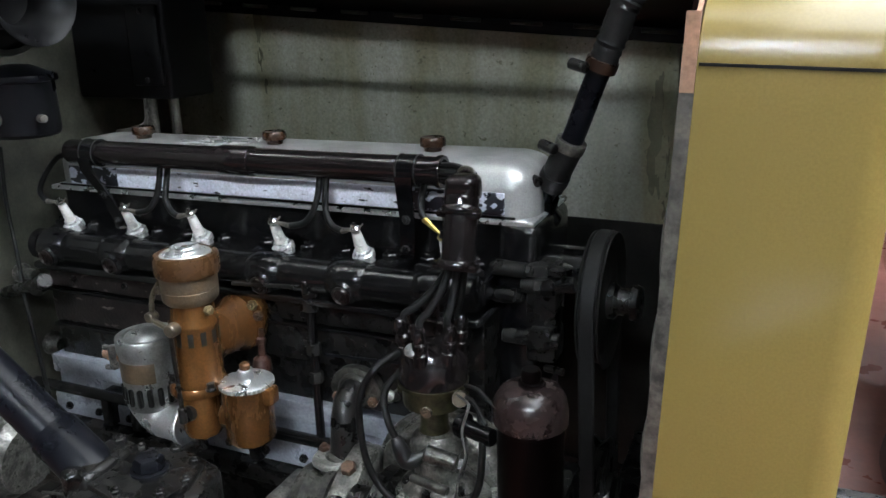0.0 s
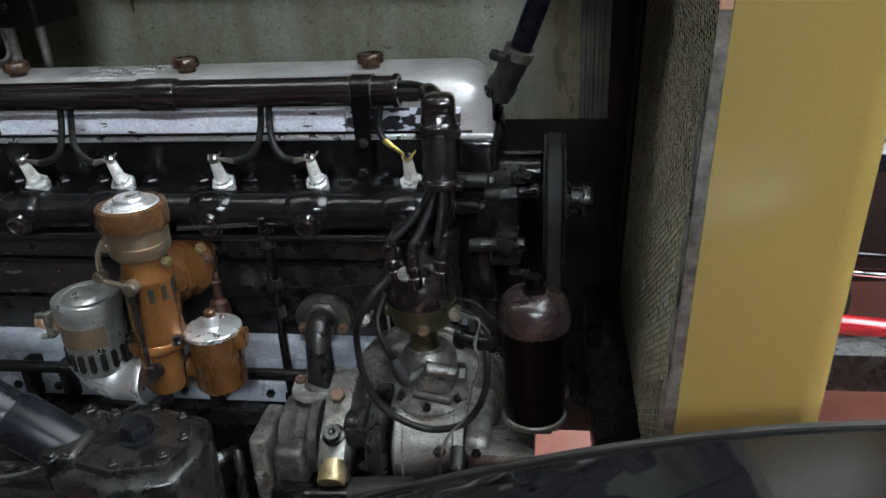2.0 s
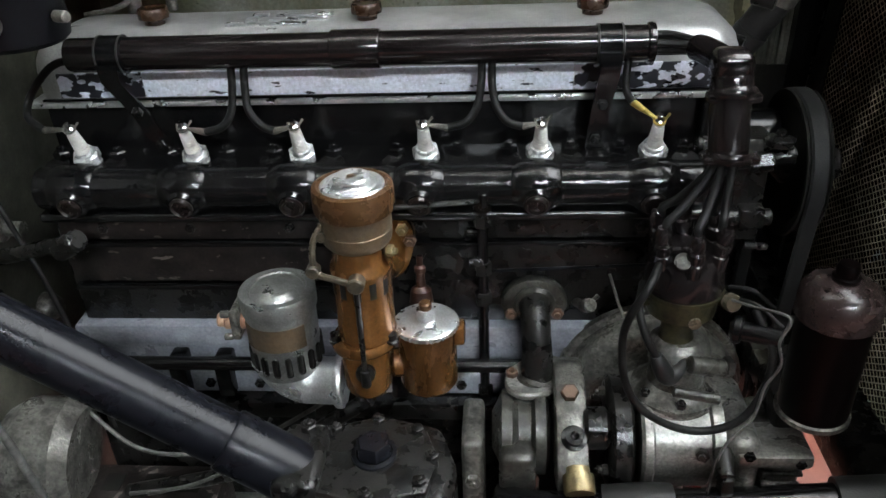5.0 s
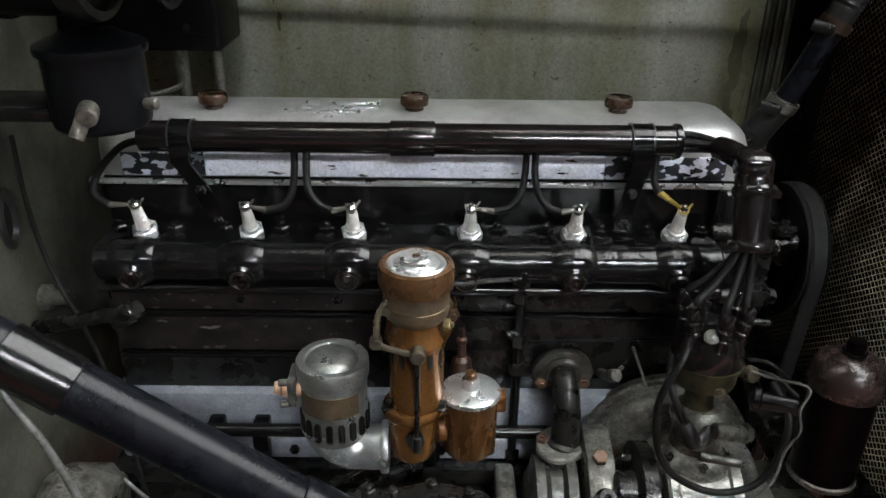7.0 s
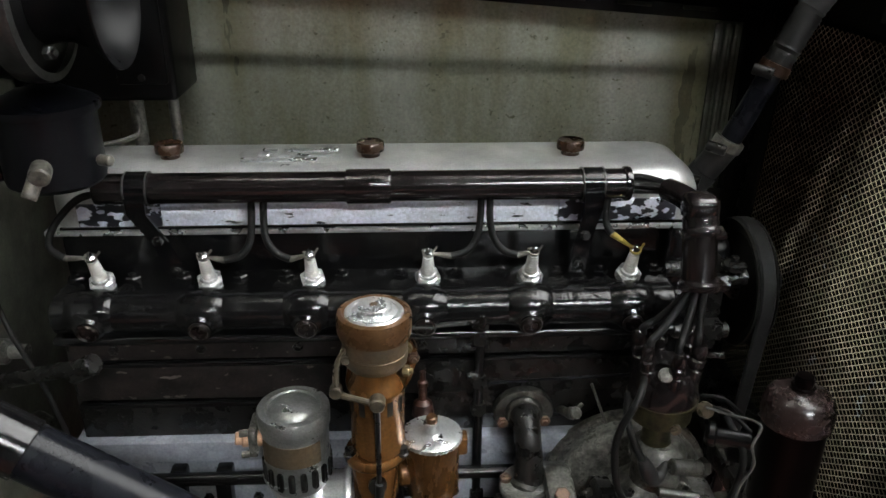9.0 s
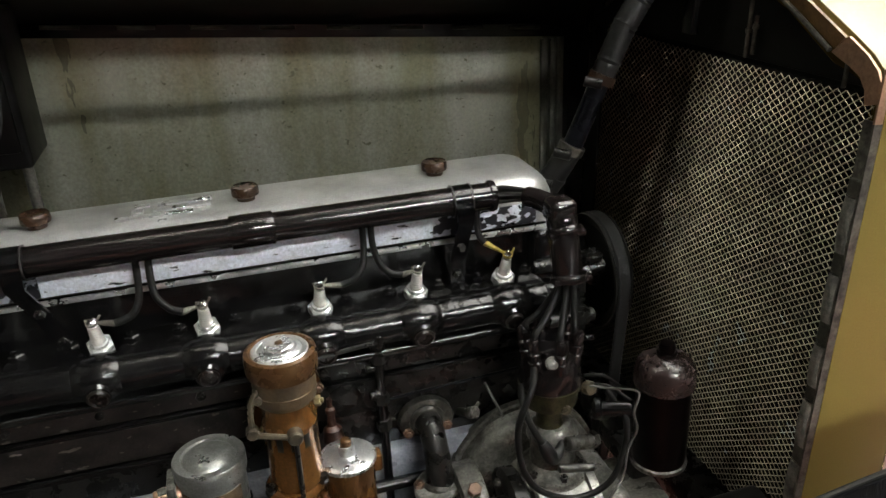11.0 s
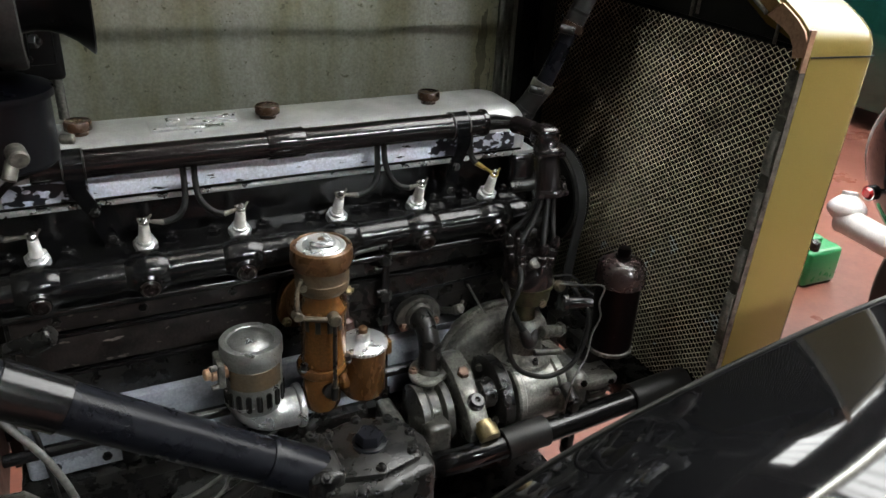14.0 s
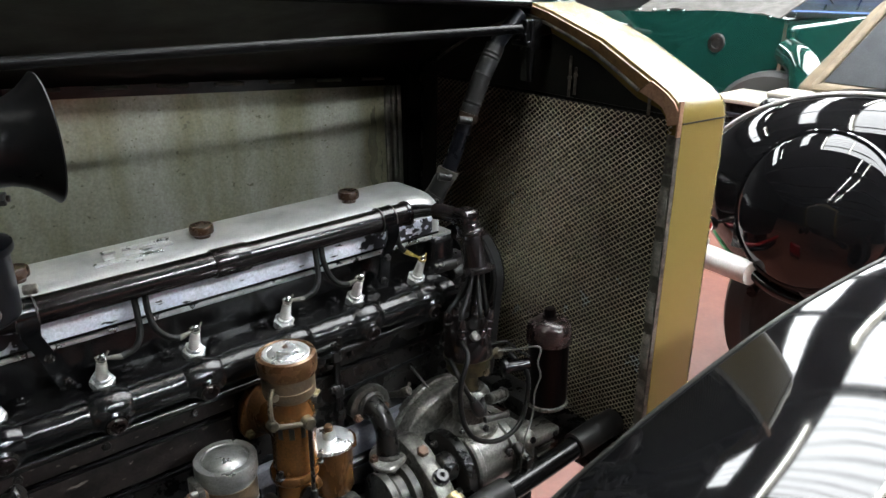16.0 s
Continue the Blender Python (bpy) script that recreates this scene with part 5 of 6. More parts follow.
lathe(b, [(0, 0.785), (0.0060, 0.785), (0.0060, 0.791), (0.0045, 0.7925), (0, 0.7925)], (FXX, FYY, 0), (0, 0, 1), 10)
part("lid_screw", b, M_BROWNCAP, fl)
b = bm_new()
lathe(b, [(0, 0), (0.012, 0), (0.010, 0.014), (0.005, 0.018), (0.004, 0.032), (0.0055, 0.033), (0.0055, 0.038), (0.003, 0.040), (0.003, 0.05), (0, 0.05)], (0.330, -0.052, 0.765), (0.0, 0.1, 1), 16)
part("tickler", b, M_TICKLER, carb, "brown tickler with a steel pin")
b = bm_new()
tube(b, [(0.258, -0.118, 0.888), (0.2505, -0.124, 0.872), (0.250, -0.128, 0.852), (0.256, -0.130, 0.845)], 0.003, 8)
rod(b, (0.252, -0.130, 0.846), (0.286, -0.140, 0.842), 0.0030, 8)
rod(b, (0.287, -0.133, 0.843), (0.287, -0.146, 0.843), 0.0075, 12)
rod(b, (0.249, -0.122, 0.849), (0.249, -0.134, 0.849), 0.006, 12)
rod(b, (0.258, -0.112, 0.878), (0.258, -0.124, 0.878), 0.005, 12)
part("throttle_lever", b, M_DULLBRASS, carb, "tarnished brass throttle lever")
b = bm_new()
rod(b, (0.287, -0.143, 0.842), (0.286, -0.140, 0.735), 0.0026, 8)
rod(b, (0.2865, -0.141, 0.752), (0.286, -0.140, 0.733), 0.0045, 10)
lathe(b, [(0, 0), (0.009, 0), (0.009, 0.006), (0, 0.006)], (0.284, -0.126, 0.738), (0, -1, 0.2), 14)
part("drop_link", b, M_GRIME, carb, "dark vertical link rod")

# ---- intake silencer ----
intake = thing("air_intake", (0.205, -0.095, 0.69), "cast aluminium air intake with a slotted drum and domed lid", "air intake")
IX, IY = 0.203, -0.095
b = bm_new()
lathe(b, [(0, 0.722), (0.0300, 0.722), (0.0325, 0.728), (0.0330, 0.795), (0, 0.795)], (IX, IY, 0), (0, 0, 1), 44)
drum = part("drum", b, M_ALU, intake, "cast aluminium drum")
for k in range(18):
    a = radians(20 * k + 7)
    b = bm_new()
    m = Matrix.Translation((IX + 0.0328 * math.cos(a), IY + 0.0328 * math.sin(a), 0.742)) @ pose(0, 0, 0, 0, 0, math.degrees(a))
    box(b, -0.001, 0.001, -0.0032, 0.0032, -0.011, 0.011, 0.0028, 3, m)
    part("slot", b, M_CORE_DARK, drum, "dark vertical slot")
b = bm_new()
rows = []
for z in (0.760, 0.784):
    rows.append([Vector((IX + 0.0337 * math.cos(radians(a)), IY + 0.0337 * math.sin(radians(a)), z)) for a in range(-150, -34, 8)])
sheet(b, rows, 0.0008)
part("name_band", b, M_BRONZE_DULL, drum, "brown enamelled band")
b = bm_new()
lathe(b, [(0.030, 0.790), (0.0345, 0.791), (0.0352, 0.794), (0.0352, 0.8085), (0.0343, 0.8100), (0.0275, 0.8100), (0.0262, 0.8075), (0.0250, 0.8075), (0.0238, 0.8100), (0.018, 0.8135), (0.009, 0.8152), (0, 0.8156)], (IX, IY, 0), (0, 0, 1), 44)
part("lid", b, M_ALU, intake, "dull aluminium lid with a raised dome")
b = bm_new()
tube(b, [(IX - 0.004, IY, 0.738), (IX, IY, 0.722), (IX + 0.012, IY - 0.002, 0.708), (IX + 0.030, IY - 0.004, 0.705), (IX + 0.050, IY - 0.006, 0.7065)], 0.0, 28, 8, radii=lambda s: 0.0322 - 0.0092 * min(1, s * 1.4))
part("elbow", b, M_ALU_BRIGHT, intake, "smooth polished aluminium elbow")
b = bm_new()
lathe(b, [(0, 0), (0.0260, 0), (0.0270, 0.002), (0.0270, 0.006), (0.0260, 0.008), (0, 0.008)], (IX + 0.046, IY - 0.006, 0.7065), (1, 0, 0), 32)
part("clamp_ring", b, M_ALU_BRIGHT, intake, "bright clamp ring")
b = bm_new()
rod(b, (IX - 0.030, IY - 0.008, 0.780), (IX - 0.050, IY - 0.012, 0.782), 0.0085, 14)
rod(b, (IX - 0.048, IY - 0.012, 0.782), (IX - 0.056, IY - 0.013, 0.783), 0.0065, 12)
part("side_union", b, M_COPPER, intake, "copper-coloured side union")
b = bm_new()
box(b, IX - 0.042, IX - 0.034, IY - 0.022, IY + 0.012, 0.766, 0.796, 0.002)
for dz in (0.768, 0.793):
    rod(b, (IX - 0.042, IY - 0.018, dz), (IX - 0.050, IY - 0.019, dz), 0.0035, 8)
part("side_flange", b, M_ALU_DIRTY, intake)

# ---- rods and pipes along the block ----
pipe = thing("oil_pipe", (0.39, -0.032, 0.58), "black vertical oil pipe with unions in front of the block", "pipe")
b = bm_new()
rod(b, (0.390, -0.032, 0.58), (0.390, -0.032, 0.862), 0.0055, 12)
part("pipe", b, M_BLACK, pipe)
for z in (0.862, 0.845, 0.792, 0.757, 0.64):
    b = bm_new()
    hexnut(b, (0.390, -0.032, z - 0.006), (0, 0, 1), 0.0088, 0.013)
    part("union", b, M_GRIME, pipe)
b = bm_new()
rod(b, (0.387, -0.03, 0.832), (0.375, -0.03, 0.832), 0.004, 10)
part("branch", b, M_GRIME, pipe)
b = bm_new()
rod(b, (0.390, -0.034, 0.80), (0.376, -0.036, 0.80), 0.005, 10)
part("branch", b, M_GRIME, pipe)
b = bm_new()
rod(b, (0.300, -0.052, 0.868), (0.392, -0.042, 0.870), 0.0026, 8)
rod(b, (0.391, -0.042, 0.862), (0.391, -0.042, 0.878), 0.0042, 10)
solo("throttle_rod", b, M_GRIME, "thin steel throttle rod along the head", "rod")
b = bm_new()
rod(b, (0.513, -0.028, 0.782), (0.524, -0.06, 0.752), 0.0017, 8)
solo("dipstick", b, M_GREYWIRE, "thin bright dipstick rod", "rod")
b = bm_new()
tube(b, [(-0.055, -0.055, 0.63), (0.02, -0.09, 0.60), (0.10, -0.10, 0.605), (0.16, -0.095, 0.625), (0.23, -0.085, 0.665)], 0.0024, 8)
solo("fuel_pipe", b, M_GREYWIRE, "thin grey fuel pipe under the air intake", "pipe")
b = bm_new()
tube(b, [(0.02, -0.13, 0.575), (0.09, -0.13, 0.59), (0.15, -0.12, 0.62), (0.175, -0.10, 0.655)], 0.002, 8)
solo("fuel_pipe", b, M_GREYWIRE, "thin grey fuel pipe under the air intake", "pipe")
b = bm_new()
tube(b, [(0.0, -0.10, 0.545), (0.15, -0.115, 0.60), (0.24, -0.115, 0.665), (0.28, -0.108, 0.69)], 0.008, 12)
solo("drain_pipe", b, M_GRIME, "black pipe running up to the carburettor", "pipe")

# ---- top hose ----
hose = thing("top_hose", (0.65, 0.07, 0.95), "black radiator hose with rusty clips between head and radiator", "hose")
HP = [Vector(p) for p in ((0.622, 0.088, 0.955), (0.641, 0.074, 0.985), (0.660, 0.064, 1.022), (0.692, 0.055, 1.104), (0.715, 0.050, 1.160), (0.742, 0.049, 1.204), (0.790, 0.049, 1.246))]
b = bm_new()
tube(b, HP, 0.0118, 20, 8)
part("pipe", b, M_STEEL, hose, "black metal pipe")
b = bm_new()
tube(b, [HP[1] + Vector((-0.006, 0.002, -0.012)), HP[1], HP[1] * 0.5 + HP[2] * 0.5, HP[2]], 0.0152, 20, 6)
part("lower_hose", b, M_RUBBER, hose, "black rubber hose")
b = bm_new()
tube(b, [HP[3], HP[3] * 0.5 + HP[4] * 0.5, HP[4], HP[4] * 0.5 + HP[5] * 0.5, HP[5]], 0.02, 20, 8, radii=lambda s: 0.0142 + 0.0007 * math.sin(s * 110))
part("upper_hose", b, M_RUBBER, hose, "ribbed black rubber hose")
for i, mt in ((1, M_RUBBER), (2, M_EDGE), (3, M_FILLER)):
    d = (HP[i + 1] - HP[i - 1]).normalized()
    b = bm_new()
    lathe(b, [(0.0115, -0.006), (0.0163, -0.0055), (0.0166, 0), (0.0163, 0.0055), (0.0115, 0.006)], HP[i], d, 28)
    cl = part("hose_clip", b, mt, hose, "worn hose clip")
    b = bm_new()
    rod(b, HP[i] + Vector((-0.028, -0.012, 0.002)), HP[i] + Vector((-0.010, -0.022, -0.002)), 0.006, 12)
    part("clip_screw", b, M_GRIME, cl)
b = bm_new()
lathe(b, [(0, 0), (0.028, 0), (0.030, 0.004), (0.030, 0.010), (0.022, 0.016), (0.020, 0.03), (0, 0.03)], (0.612, 0.095, 0.935), (0.4, -0.2, 1), 28)
part("outlet", b, M_BLACK, hose, "black water outlet casting")

lower = thing("bottom_hose", (0.6, -0.18, 0.60), "black rubber bottom hose running to the radiator", "hose")
LH = [(0.430, -0.115, 0.595), (0.415, -0.150, 0.600), (0.440, -0.175, 0.618), (0.500, -0.180, 0.626), (0.590, -0.181, 0.632), (0.680, -0.181, 0.640), (0.760, -0.180, 0.646), (0.800, -0.178, 0.646)]
b = bm_new()
tube(b, LH, 0.0165, 18, 8)
part("pipe", b, M_BLACK, lower)
for x0, x1 in ((0.50, 0.56), (0.70, 0.79)):
    b = bm_new()
    tube(b, [(x0, -0.1805, 0.627 + (x0 - 0.5) * 0.08), ((x0 + x1) / 2, -0.181, 0.629 + (x0 - 0.47) * 0.08), (x1, -0.1805, 0.627 + (x1 - 0.5) * 0.075)], 0.0205, 18, 6)
    part("sleeve", b, M_RUBBER, lower, "thicker rubber sleeve")

# ---- steering ----
steer = thing("steering_column", (0.1, -0.215, 0.70), "blackened steel steering column tube with a sleeve joint", "steering column")
C0, C1 = Vector((0.262, -0.222, 0.690)), Vector((-0.125, -0.215, 0.958))
b = bm_new()
lathe(b, [(0, 0), (0.0235, 0), (0.0235, 0.43), (0.0243, 0.432), (0.0243, 0.464), (0, 0.464)], C0, C1 - C0, 36)
part("tube", b, M_STEEL, steer)
d = (C1 - C0).normalized()
b = bm_new()
lathe(b, [(0.022, 0.018), (0.0262, 0.019), (0.0265, 0.022), (0.0265, 0.093), (0.0255, 0.096), (0.022, 0.097)], C0, d, 36)
part("sleeve", b, M_STEEL, steer, "worn lower sleeve")
b = bm_new()
lathe(b, [(0.022, 0.30), (0.0255, 0.302), (0.0255, 0.36), (0.022, 0.362)], C0, d, 36)
part("upper_sleeve", b, M_BLACK, steer)

sbox = thing("steering_box", (0.30, -0.21, 0.60), "oily black steering box with a bolted lid and filler plug", "steering box")
b = bm_new()
prism(b, [(0.235, -0.262), (0.300, -0.278), (0.362, -0.262), (0.372, -0.215), (0.355, -0.165), (0.300, -0.150), (0.250, -0.165), (0.232, -0.20)], 2, 0.56, 0.712, 0.010, 3)
part("housing", b, M_GRIME, sbox)
b = bm_new()
prism(b, [(0.250, -0.250), (0.300, -0.262), (0.348, -0.250), (0.356, -0.215), (0.342, -0.176), (0.300, -0.165), (0.262, -0.176), (0.248, -0.205)], 2, 0.711, 0.720, 0.003)
lid2 = part("lid", b, M_GRIME, sbox, "oily cover plate")
for x, y in ((0.257, -0.240), (0.300, -0.254), (0.342, -0.240), (0.350, -0.213), (0.335, -0.182), (0.300, -0.171), (0.264, -0.182)):
    b = bm_new()
    bolt(b, (x, y, 0.7195), (0, 0, 1), 0.006, 0.005)
    part("lid_bolt", b, M_GRIME, lid2)
b = bm_new()
lathe(b, [(0, 0), (0.019, 0), (0.019, 0.003), (0.0155, 0.004)], (0.302, -0.211, 0.7195), (0, 0, 1), 24)
lathe(b, [(0.0155, 0.004), (0.0155, 0.013), (0.013, 0.016), (0, 0.016)], (0.302, -0.211, 0.7195), (0, 0, 1), 6)
part("filler_plug", b, M_STEEL, sbox, "worn hexagonal filler plug")
b = bm_new()
box(b, 0.222, 0.262, -0.255, -0.180, 0.680, 0.728, 0.008, 3)
bolt(b, (0.240, -0.252, 0.722), (0, -0.3, 1), 0.0075, 0.006)
bolt(b, (0.243, -0.190, 0.728), (0, 0, 1), 0.0075, 0.006)
part("pinch_clamp", b, M_GRIME, sbox, "cast pinch clamp")
lever = thing("drop_lever", (0.33, -0.11, 0.56), "oily forged lever with a bright bolt", "lever")
b = bm_new()
box(b, 0.315, 0.330, -0.150, -0.085, 0.52, 0.605, 0.006, 3)
tube(b, [(0.322, -0.10, 0.60), (0.345, -0.11, 0.62), (0.352, -0.12, 0.60), (0.352, -0.13, 0.55)], 0.006, 12)
part("forging", b, M_GRIME, lever)
b = bm_new()
bolt(b, (0.322, -0.108, 0.603), (0, -0.2, 1), 0.007, 0.007)
part("bolt", b, M_ZINC, lever)

# ---- chassis ----
chassis = thing("chassis_frame", (0.3, 0.05, 0.42), "dark oily pressed steel chassis frame", "car frame")
b = bm_new()
box(b, -0.6, 1.25, -0.275, -0.215, 0.43, 0.50, 0.006)
part("side_rail", b, M_GRIME, chassis)
b = bm_new()
box(b, -0.6, 1.25, 0.315, 0.375, 0.43, 0.50, 0.006)
part("side_rail", b, M_GRIME, chassis)
b = bm_new()
box(b, -0.13, 0.24, -0.215, -0.03, 0.462, 0.470, 0.002)
part("undertray", b, M_ALUBARREL, chassis, "grubby grey undertray")
# black sheet added under the engine to keep the red floor from showing
b = bm_new()
box(b, 0.242, 0.66, -0.215, -0.031, 0.440, 0.448, 0.002)
part("added_undertray", b, M_GRIME, chassis, "added black undertray hiding the floor")
b = bm_new()
box(b, -0.06, 0.10, -0.11, -0.06, 0.470, 0.545, 0.004)
slot = part("slotted_bracket", b, M_RUSTIRON, chassis, "rusty red slotted bracket")
for k in range(3):
    b = bm_new()
    x = -0.035 + k * 0.045
    box(b, x, x + 0.022, -0.1115, -0.109, 0.505, 0.535, 0.001)
    box(b, x, x + 0.022, -0.10, -0.075, 0.5445, 0.5462, 0.0008)
    part("slot", b, M_CORE_DARK, slot)
b = bm_new()
lathe(b, [(0, 0), (0.05, 0), (0.062, 0.02), (0.062, 0.06), (0.05, 0.075), (0, 0.075)], (-0.115, -0.10, 0.60), (1, 0.1, -0.1), 32)
part("bell_housing", b, M_ALU_DIRTY, chassis, "oily grey housing beside the firewall")
b = bm_new()
box(b, 0.70, 0.78, 0.10, 0.33, 0.50, 0.56, 0.006)
part("cross_member", b, M_GRIME, chassis)

# ---- horn, tank and box on the firewall ----
horn = thing("horn", (0.0, -0.075, 1.12), "black car horn with a flared trumpet and steel band", "horn")
HC = (0.0, -0.075, 1.190)
b = bm_new()
lathe(b, [(0, -0.075), (0.045, -0.075), (0.060, -0.066), (0.064, -0.05), (0.064, 0.028), (0.045, 0.034), (0, 0.034)], HC, (1, 0, 0), 48)
part("drum", b, M_HORN, horn)
b = bm_new()
lathe(b, [(0.060, 0.014), (0.067, 0.015), (0.068, 0.018), (0.068, 0.032), (0.067, 0.035), (0.060, 0.036)], HC, (1, 0, 0), 48)
part("band", b, M_BAND, horn, "grey steel band")
b = bm_new()
lathe(b, [(0.038, 0.034), (0.036, 0.045), (0.0365, 0.055), (0.040, 0.066), (0.046, 0.076), (0.053, 0.084), (0.0565, 0.0875), (0.058, 0.089), (0.0575, 0.0905), (0.0555, 0.0895), (0.049, 0.083), (0.040, 0.072), (0.034, 0.058), (0.033, 0.04), (0, 0.036)], HC, (1, 0, 0), 56)
part("trumpet", b, M_HORN, horn, "flared black trumpet")
b = bm_new()
bolt(b, (0.040, -0.100, 1.150), (1, -0.4, 0), 0.006, 0.006)
part("screw", b, M_BAND, horn)
b = bm_new()
bolt(b, (0.030, -0.135, 1.215), (0.4, -1, 0), 0.006, 0.006)
part("screw", b, M_BAND, horn)
b = bm_new()
box(b, -0.118, -0.03, -0.095, -0.055, 1.125, 1.145, 0.004)
part("bracket", b, M_HORN, horn)

tank = thing("vacuum_tank", (0.004, -0.048, 1.02), "blue-black fuel vacuum tank with a rimmed lid and pale union", "tank")
b = bm_new()
lathe(b, [(0, 1.026), (0.037, 1.026), (0.0415, 1.030), (0.0425, 1.036), (0.0425, 1.094), (0, 1.094)], (0.004, -0.048, 0), (0, 0, 1), 44)
part("can", b, M_TANK, tank)
b = bm_new()
lathe(b, [(0.041, 1.091), (0.0465, 1.092), (0.0472, 1.095), (0.0465, 1.099), (0.043, 1.101), (0.034, 1.104), (0.020, 1.111), (0, 1.113)], (0.004, -0.048, 0), (0, 0, 1), 44)
part("lid", b, M_TANK, tank, "rimmed dusty lid")
b = bm_new()
rod(b, (0.010, -0.086, 1.052), (0.014, -0.104, 1.048), 0.009, 16)
rod(b, (0.008, -0.096, 1.046), (0.002, -0.104, 1.030), 0.0065, 14)
part("union", b, M_EDGE, tank, "pale dusty union nut")
b = bm_new()
rod(b, (0.048, -0.060, 1.050), (0.060, -0.064, 1.050), 0.005, 10)
part("union", b, M_EDGE, tank, "pale dusty union nut")
b = bm_new()
box(b, -0.118, -0.03, -0.075, -0.02, 1.035, 1.050, 0.003)
part("bracket", b, M_BLACK, tank)

cbox = thing("control_box", (-0.03, 0.195, 1.05), "flat black box mounted on the firewall", "electrical box")
b = bm_new()
box(b, -0.115, 0.062, 0.150, 0.245, 1.050, 1.215, 0.006, 3)
part("case", b, M_HORN, cbox)
b = bm_new()
box(b, 0.0, 0.055, 0.144, 0.152, 1.07, 1.18, 0.003)
part("cover", b, M_HORN, cbox, "raised black cover")
for z in (1.078, 1.172):
    b = bm_new()
    rod(b, (0.0275, 0.1445, z), (0.0275, 0.1415, z), 0.004, 10)
    part("screw", b, M_GRIME, cbox)
b = bm_new()
rod(b, (0.052, 0.165, 1.0), (0.052, 0.165, 1.052), 0.006, 12)
solo("box_conduit", b, M_ALU_DIRTY, "dull metal conduit below the black box", "conduit")
b = bm_new()
rod(b, (0.012, 0.16, 0.99), (0.012, 0.16, 1.052), 0.008, 12)
tube(b, [(0.012, 0.15, 1.05), (0.018, 0.14, 1.02), (0.0, 0.135, 1.01), (-0.03, 0.13, 1.005)], 0.003, 8)
solo("box_conduit", b, M_ALU_DIRTY, "dull metal conduit below the black box", "conduit")

# ---- front wing ----
wing = thing("front_wing", (0.9, -0.63, 0.4), "glossy black front wing with a beaded inner edge", "car wing")
# stations: x, inner edge y, inner edge z, crown z
WX = [(-0.30, -0.30, 0.36, 0.42), (0.0, -0.29, 0.45, 0.56), (0.20, -0.285, 0.555, 0.70), (0.36, -0.295, 0.640, 0.79), (0.50, -0.325, 0.741, 0.858), (0.64, -0.360, 0.823, 0.898),
      (0.78, -0.395, 0.890, 0.928), (0.90, -0.420, 0.925, 0.946), (1.05, -0.445, 0.946, 0.960), (1.25, -0.470, 0.945, 0.957), (1.42, -0.48, 0.905, 0.920), (1.58, -0.485, 0.835, 0.850), (1.72, -0.49, 0.72, 0.735), (1.82, -0.49, 0.56, 0.575)]
edge = smooth_path([(x, y, z) for x, y, z, c in WX], 6)
crown = smooth_path([(x, -0.69, c) for x, y, z, c in WX], 6)
OUT = [(-0.73, -0.001), (-0.78, -0.008), (-0.83, -0.024), (-0.87, -0.052), (-0.90, -0.095), (-0.915, -0.145), (-0.92, -0.20)]
rows = []
for p, q in zip(edge, crown):
    row = [Vector((p.x, p.y + 0.012, p.z - 0.05)), Vector((p.x, p.y + 0.006, p.z - 0.015))]
    for k in range(19):
        s = (k / 18) ** 1.4
        row.append(Vector((p.x, p.y + (q.y - p.y) * s, p.z + (q.z - p.z) * (1 - (1 - s) ** 2.7))))
    row += [Vector((p.x, y, q.z + dz)) for y, dz in OUT]
    rows.append(row)
b = bm_new()
sheet(b, rows, 0.002)
part("panel", b, M_CARBLACK, wing, "mirror-black paint")
b = bm_new()
tube(b, [(x, y + 0.002, z) for x, y, z, c in WX], 0.0028, 8, 6)
part("bead", b, M_WINGTRIM, wing, "scuffed edge bead")
b = bm_new()
lathe(b, [(0.25, -0.06), (0.34, -0.075), (0.385, -0.05), (0.39, 0), (0.385, 0.05), (0.34, 0.075), (0.25, 0.06), (0.25, -0.06)], (1.02, -0.63, FLOOR_Z + 0.39), (0, 1, 0), 48)
tyre = part("tyre", b, M_TYRE, chassis, "black front tyre")
b = bm_new()
lathe(b, [(0, -0.03), (0.06, -0.05), (0.10, -0.02), (0.24, -0.03), (0.255, -0.05), (0.255, 0.05), (0.24, 0.03), (0, 0.03)], (1.02, -0.63, FLOOR_Z + 0.39), (0, 1, 0), 40)
part("wheel_disc", b, M_CARBLACK, tyre, "black wheel disc")

# ---- things on the floor ----
jack = thing("red_jack", (0.90, 0.56, FLOOR_Z), "red painted trolley jack standing on the floor", "jack")
b = bm_new()
box(b, 0.845, 0.935, 0.42, 0.68, FLOOR_Z + 0.03, FLOOR_Z + 0.24, 0.012, 3)
part("frame", b, M_REDPAINT, jack)
b = bm_new()
for x in (0.85, 0.93):
    rod(b, (x - 0.012, 0.46, FLOOR_Z + 0.03), (x + 0.012, 0.46, FLOOR_Z + 0.03), 0.03, 20)
rod(b, (0.84, 0.62, FLOOR_Z + 0.045), (0.94, 0.62, FLOOR_Z + 0.045), 0.045, 20)
part("wheels", b, M_TYRE, jack)
b = bm_new()
bolt(b, (0.89, 0.42, FLOOR_Z + 0.15), (0, -1, 0), 0.012, 0.01)
part("bolt", b, M_ZINC, jack)
jack.location = (0.847, 0.594, FLOOR_Z)

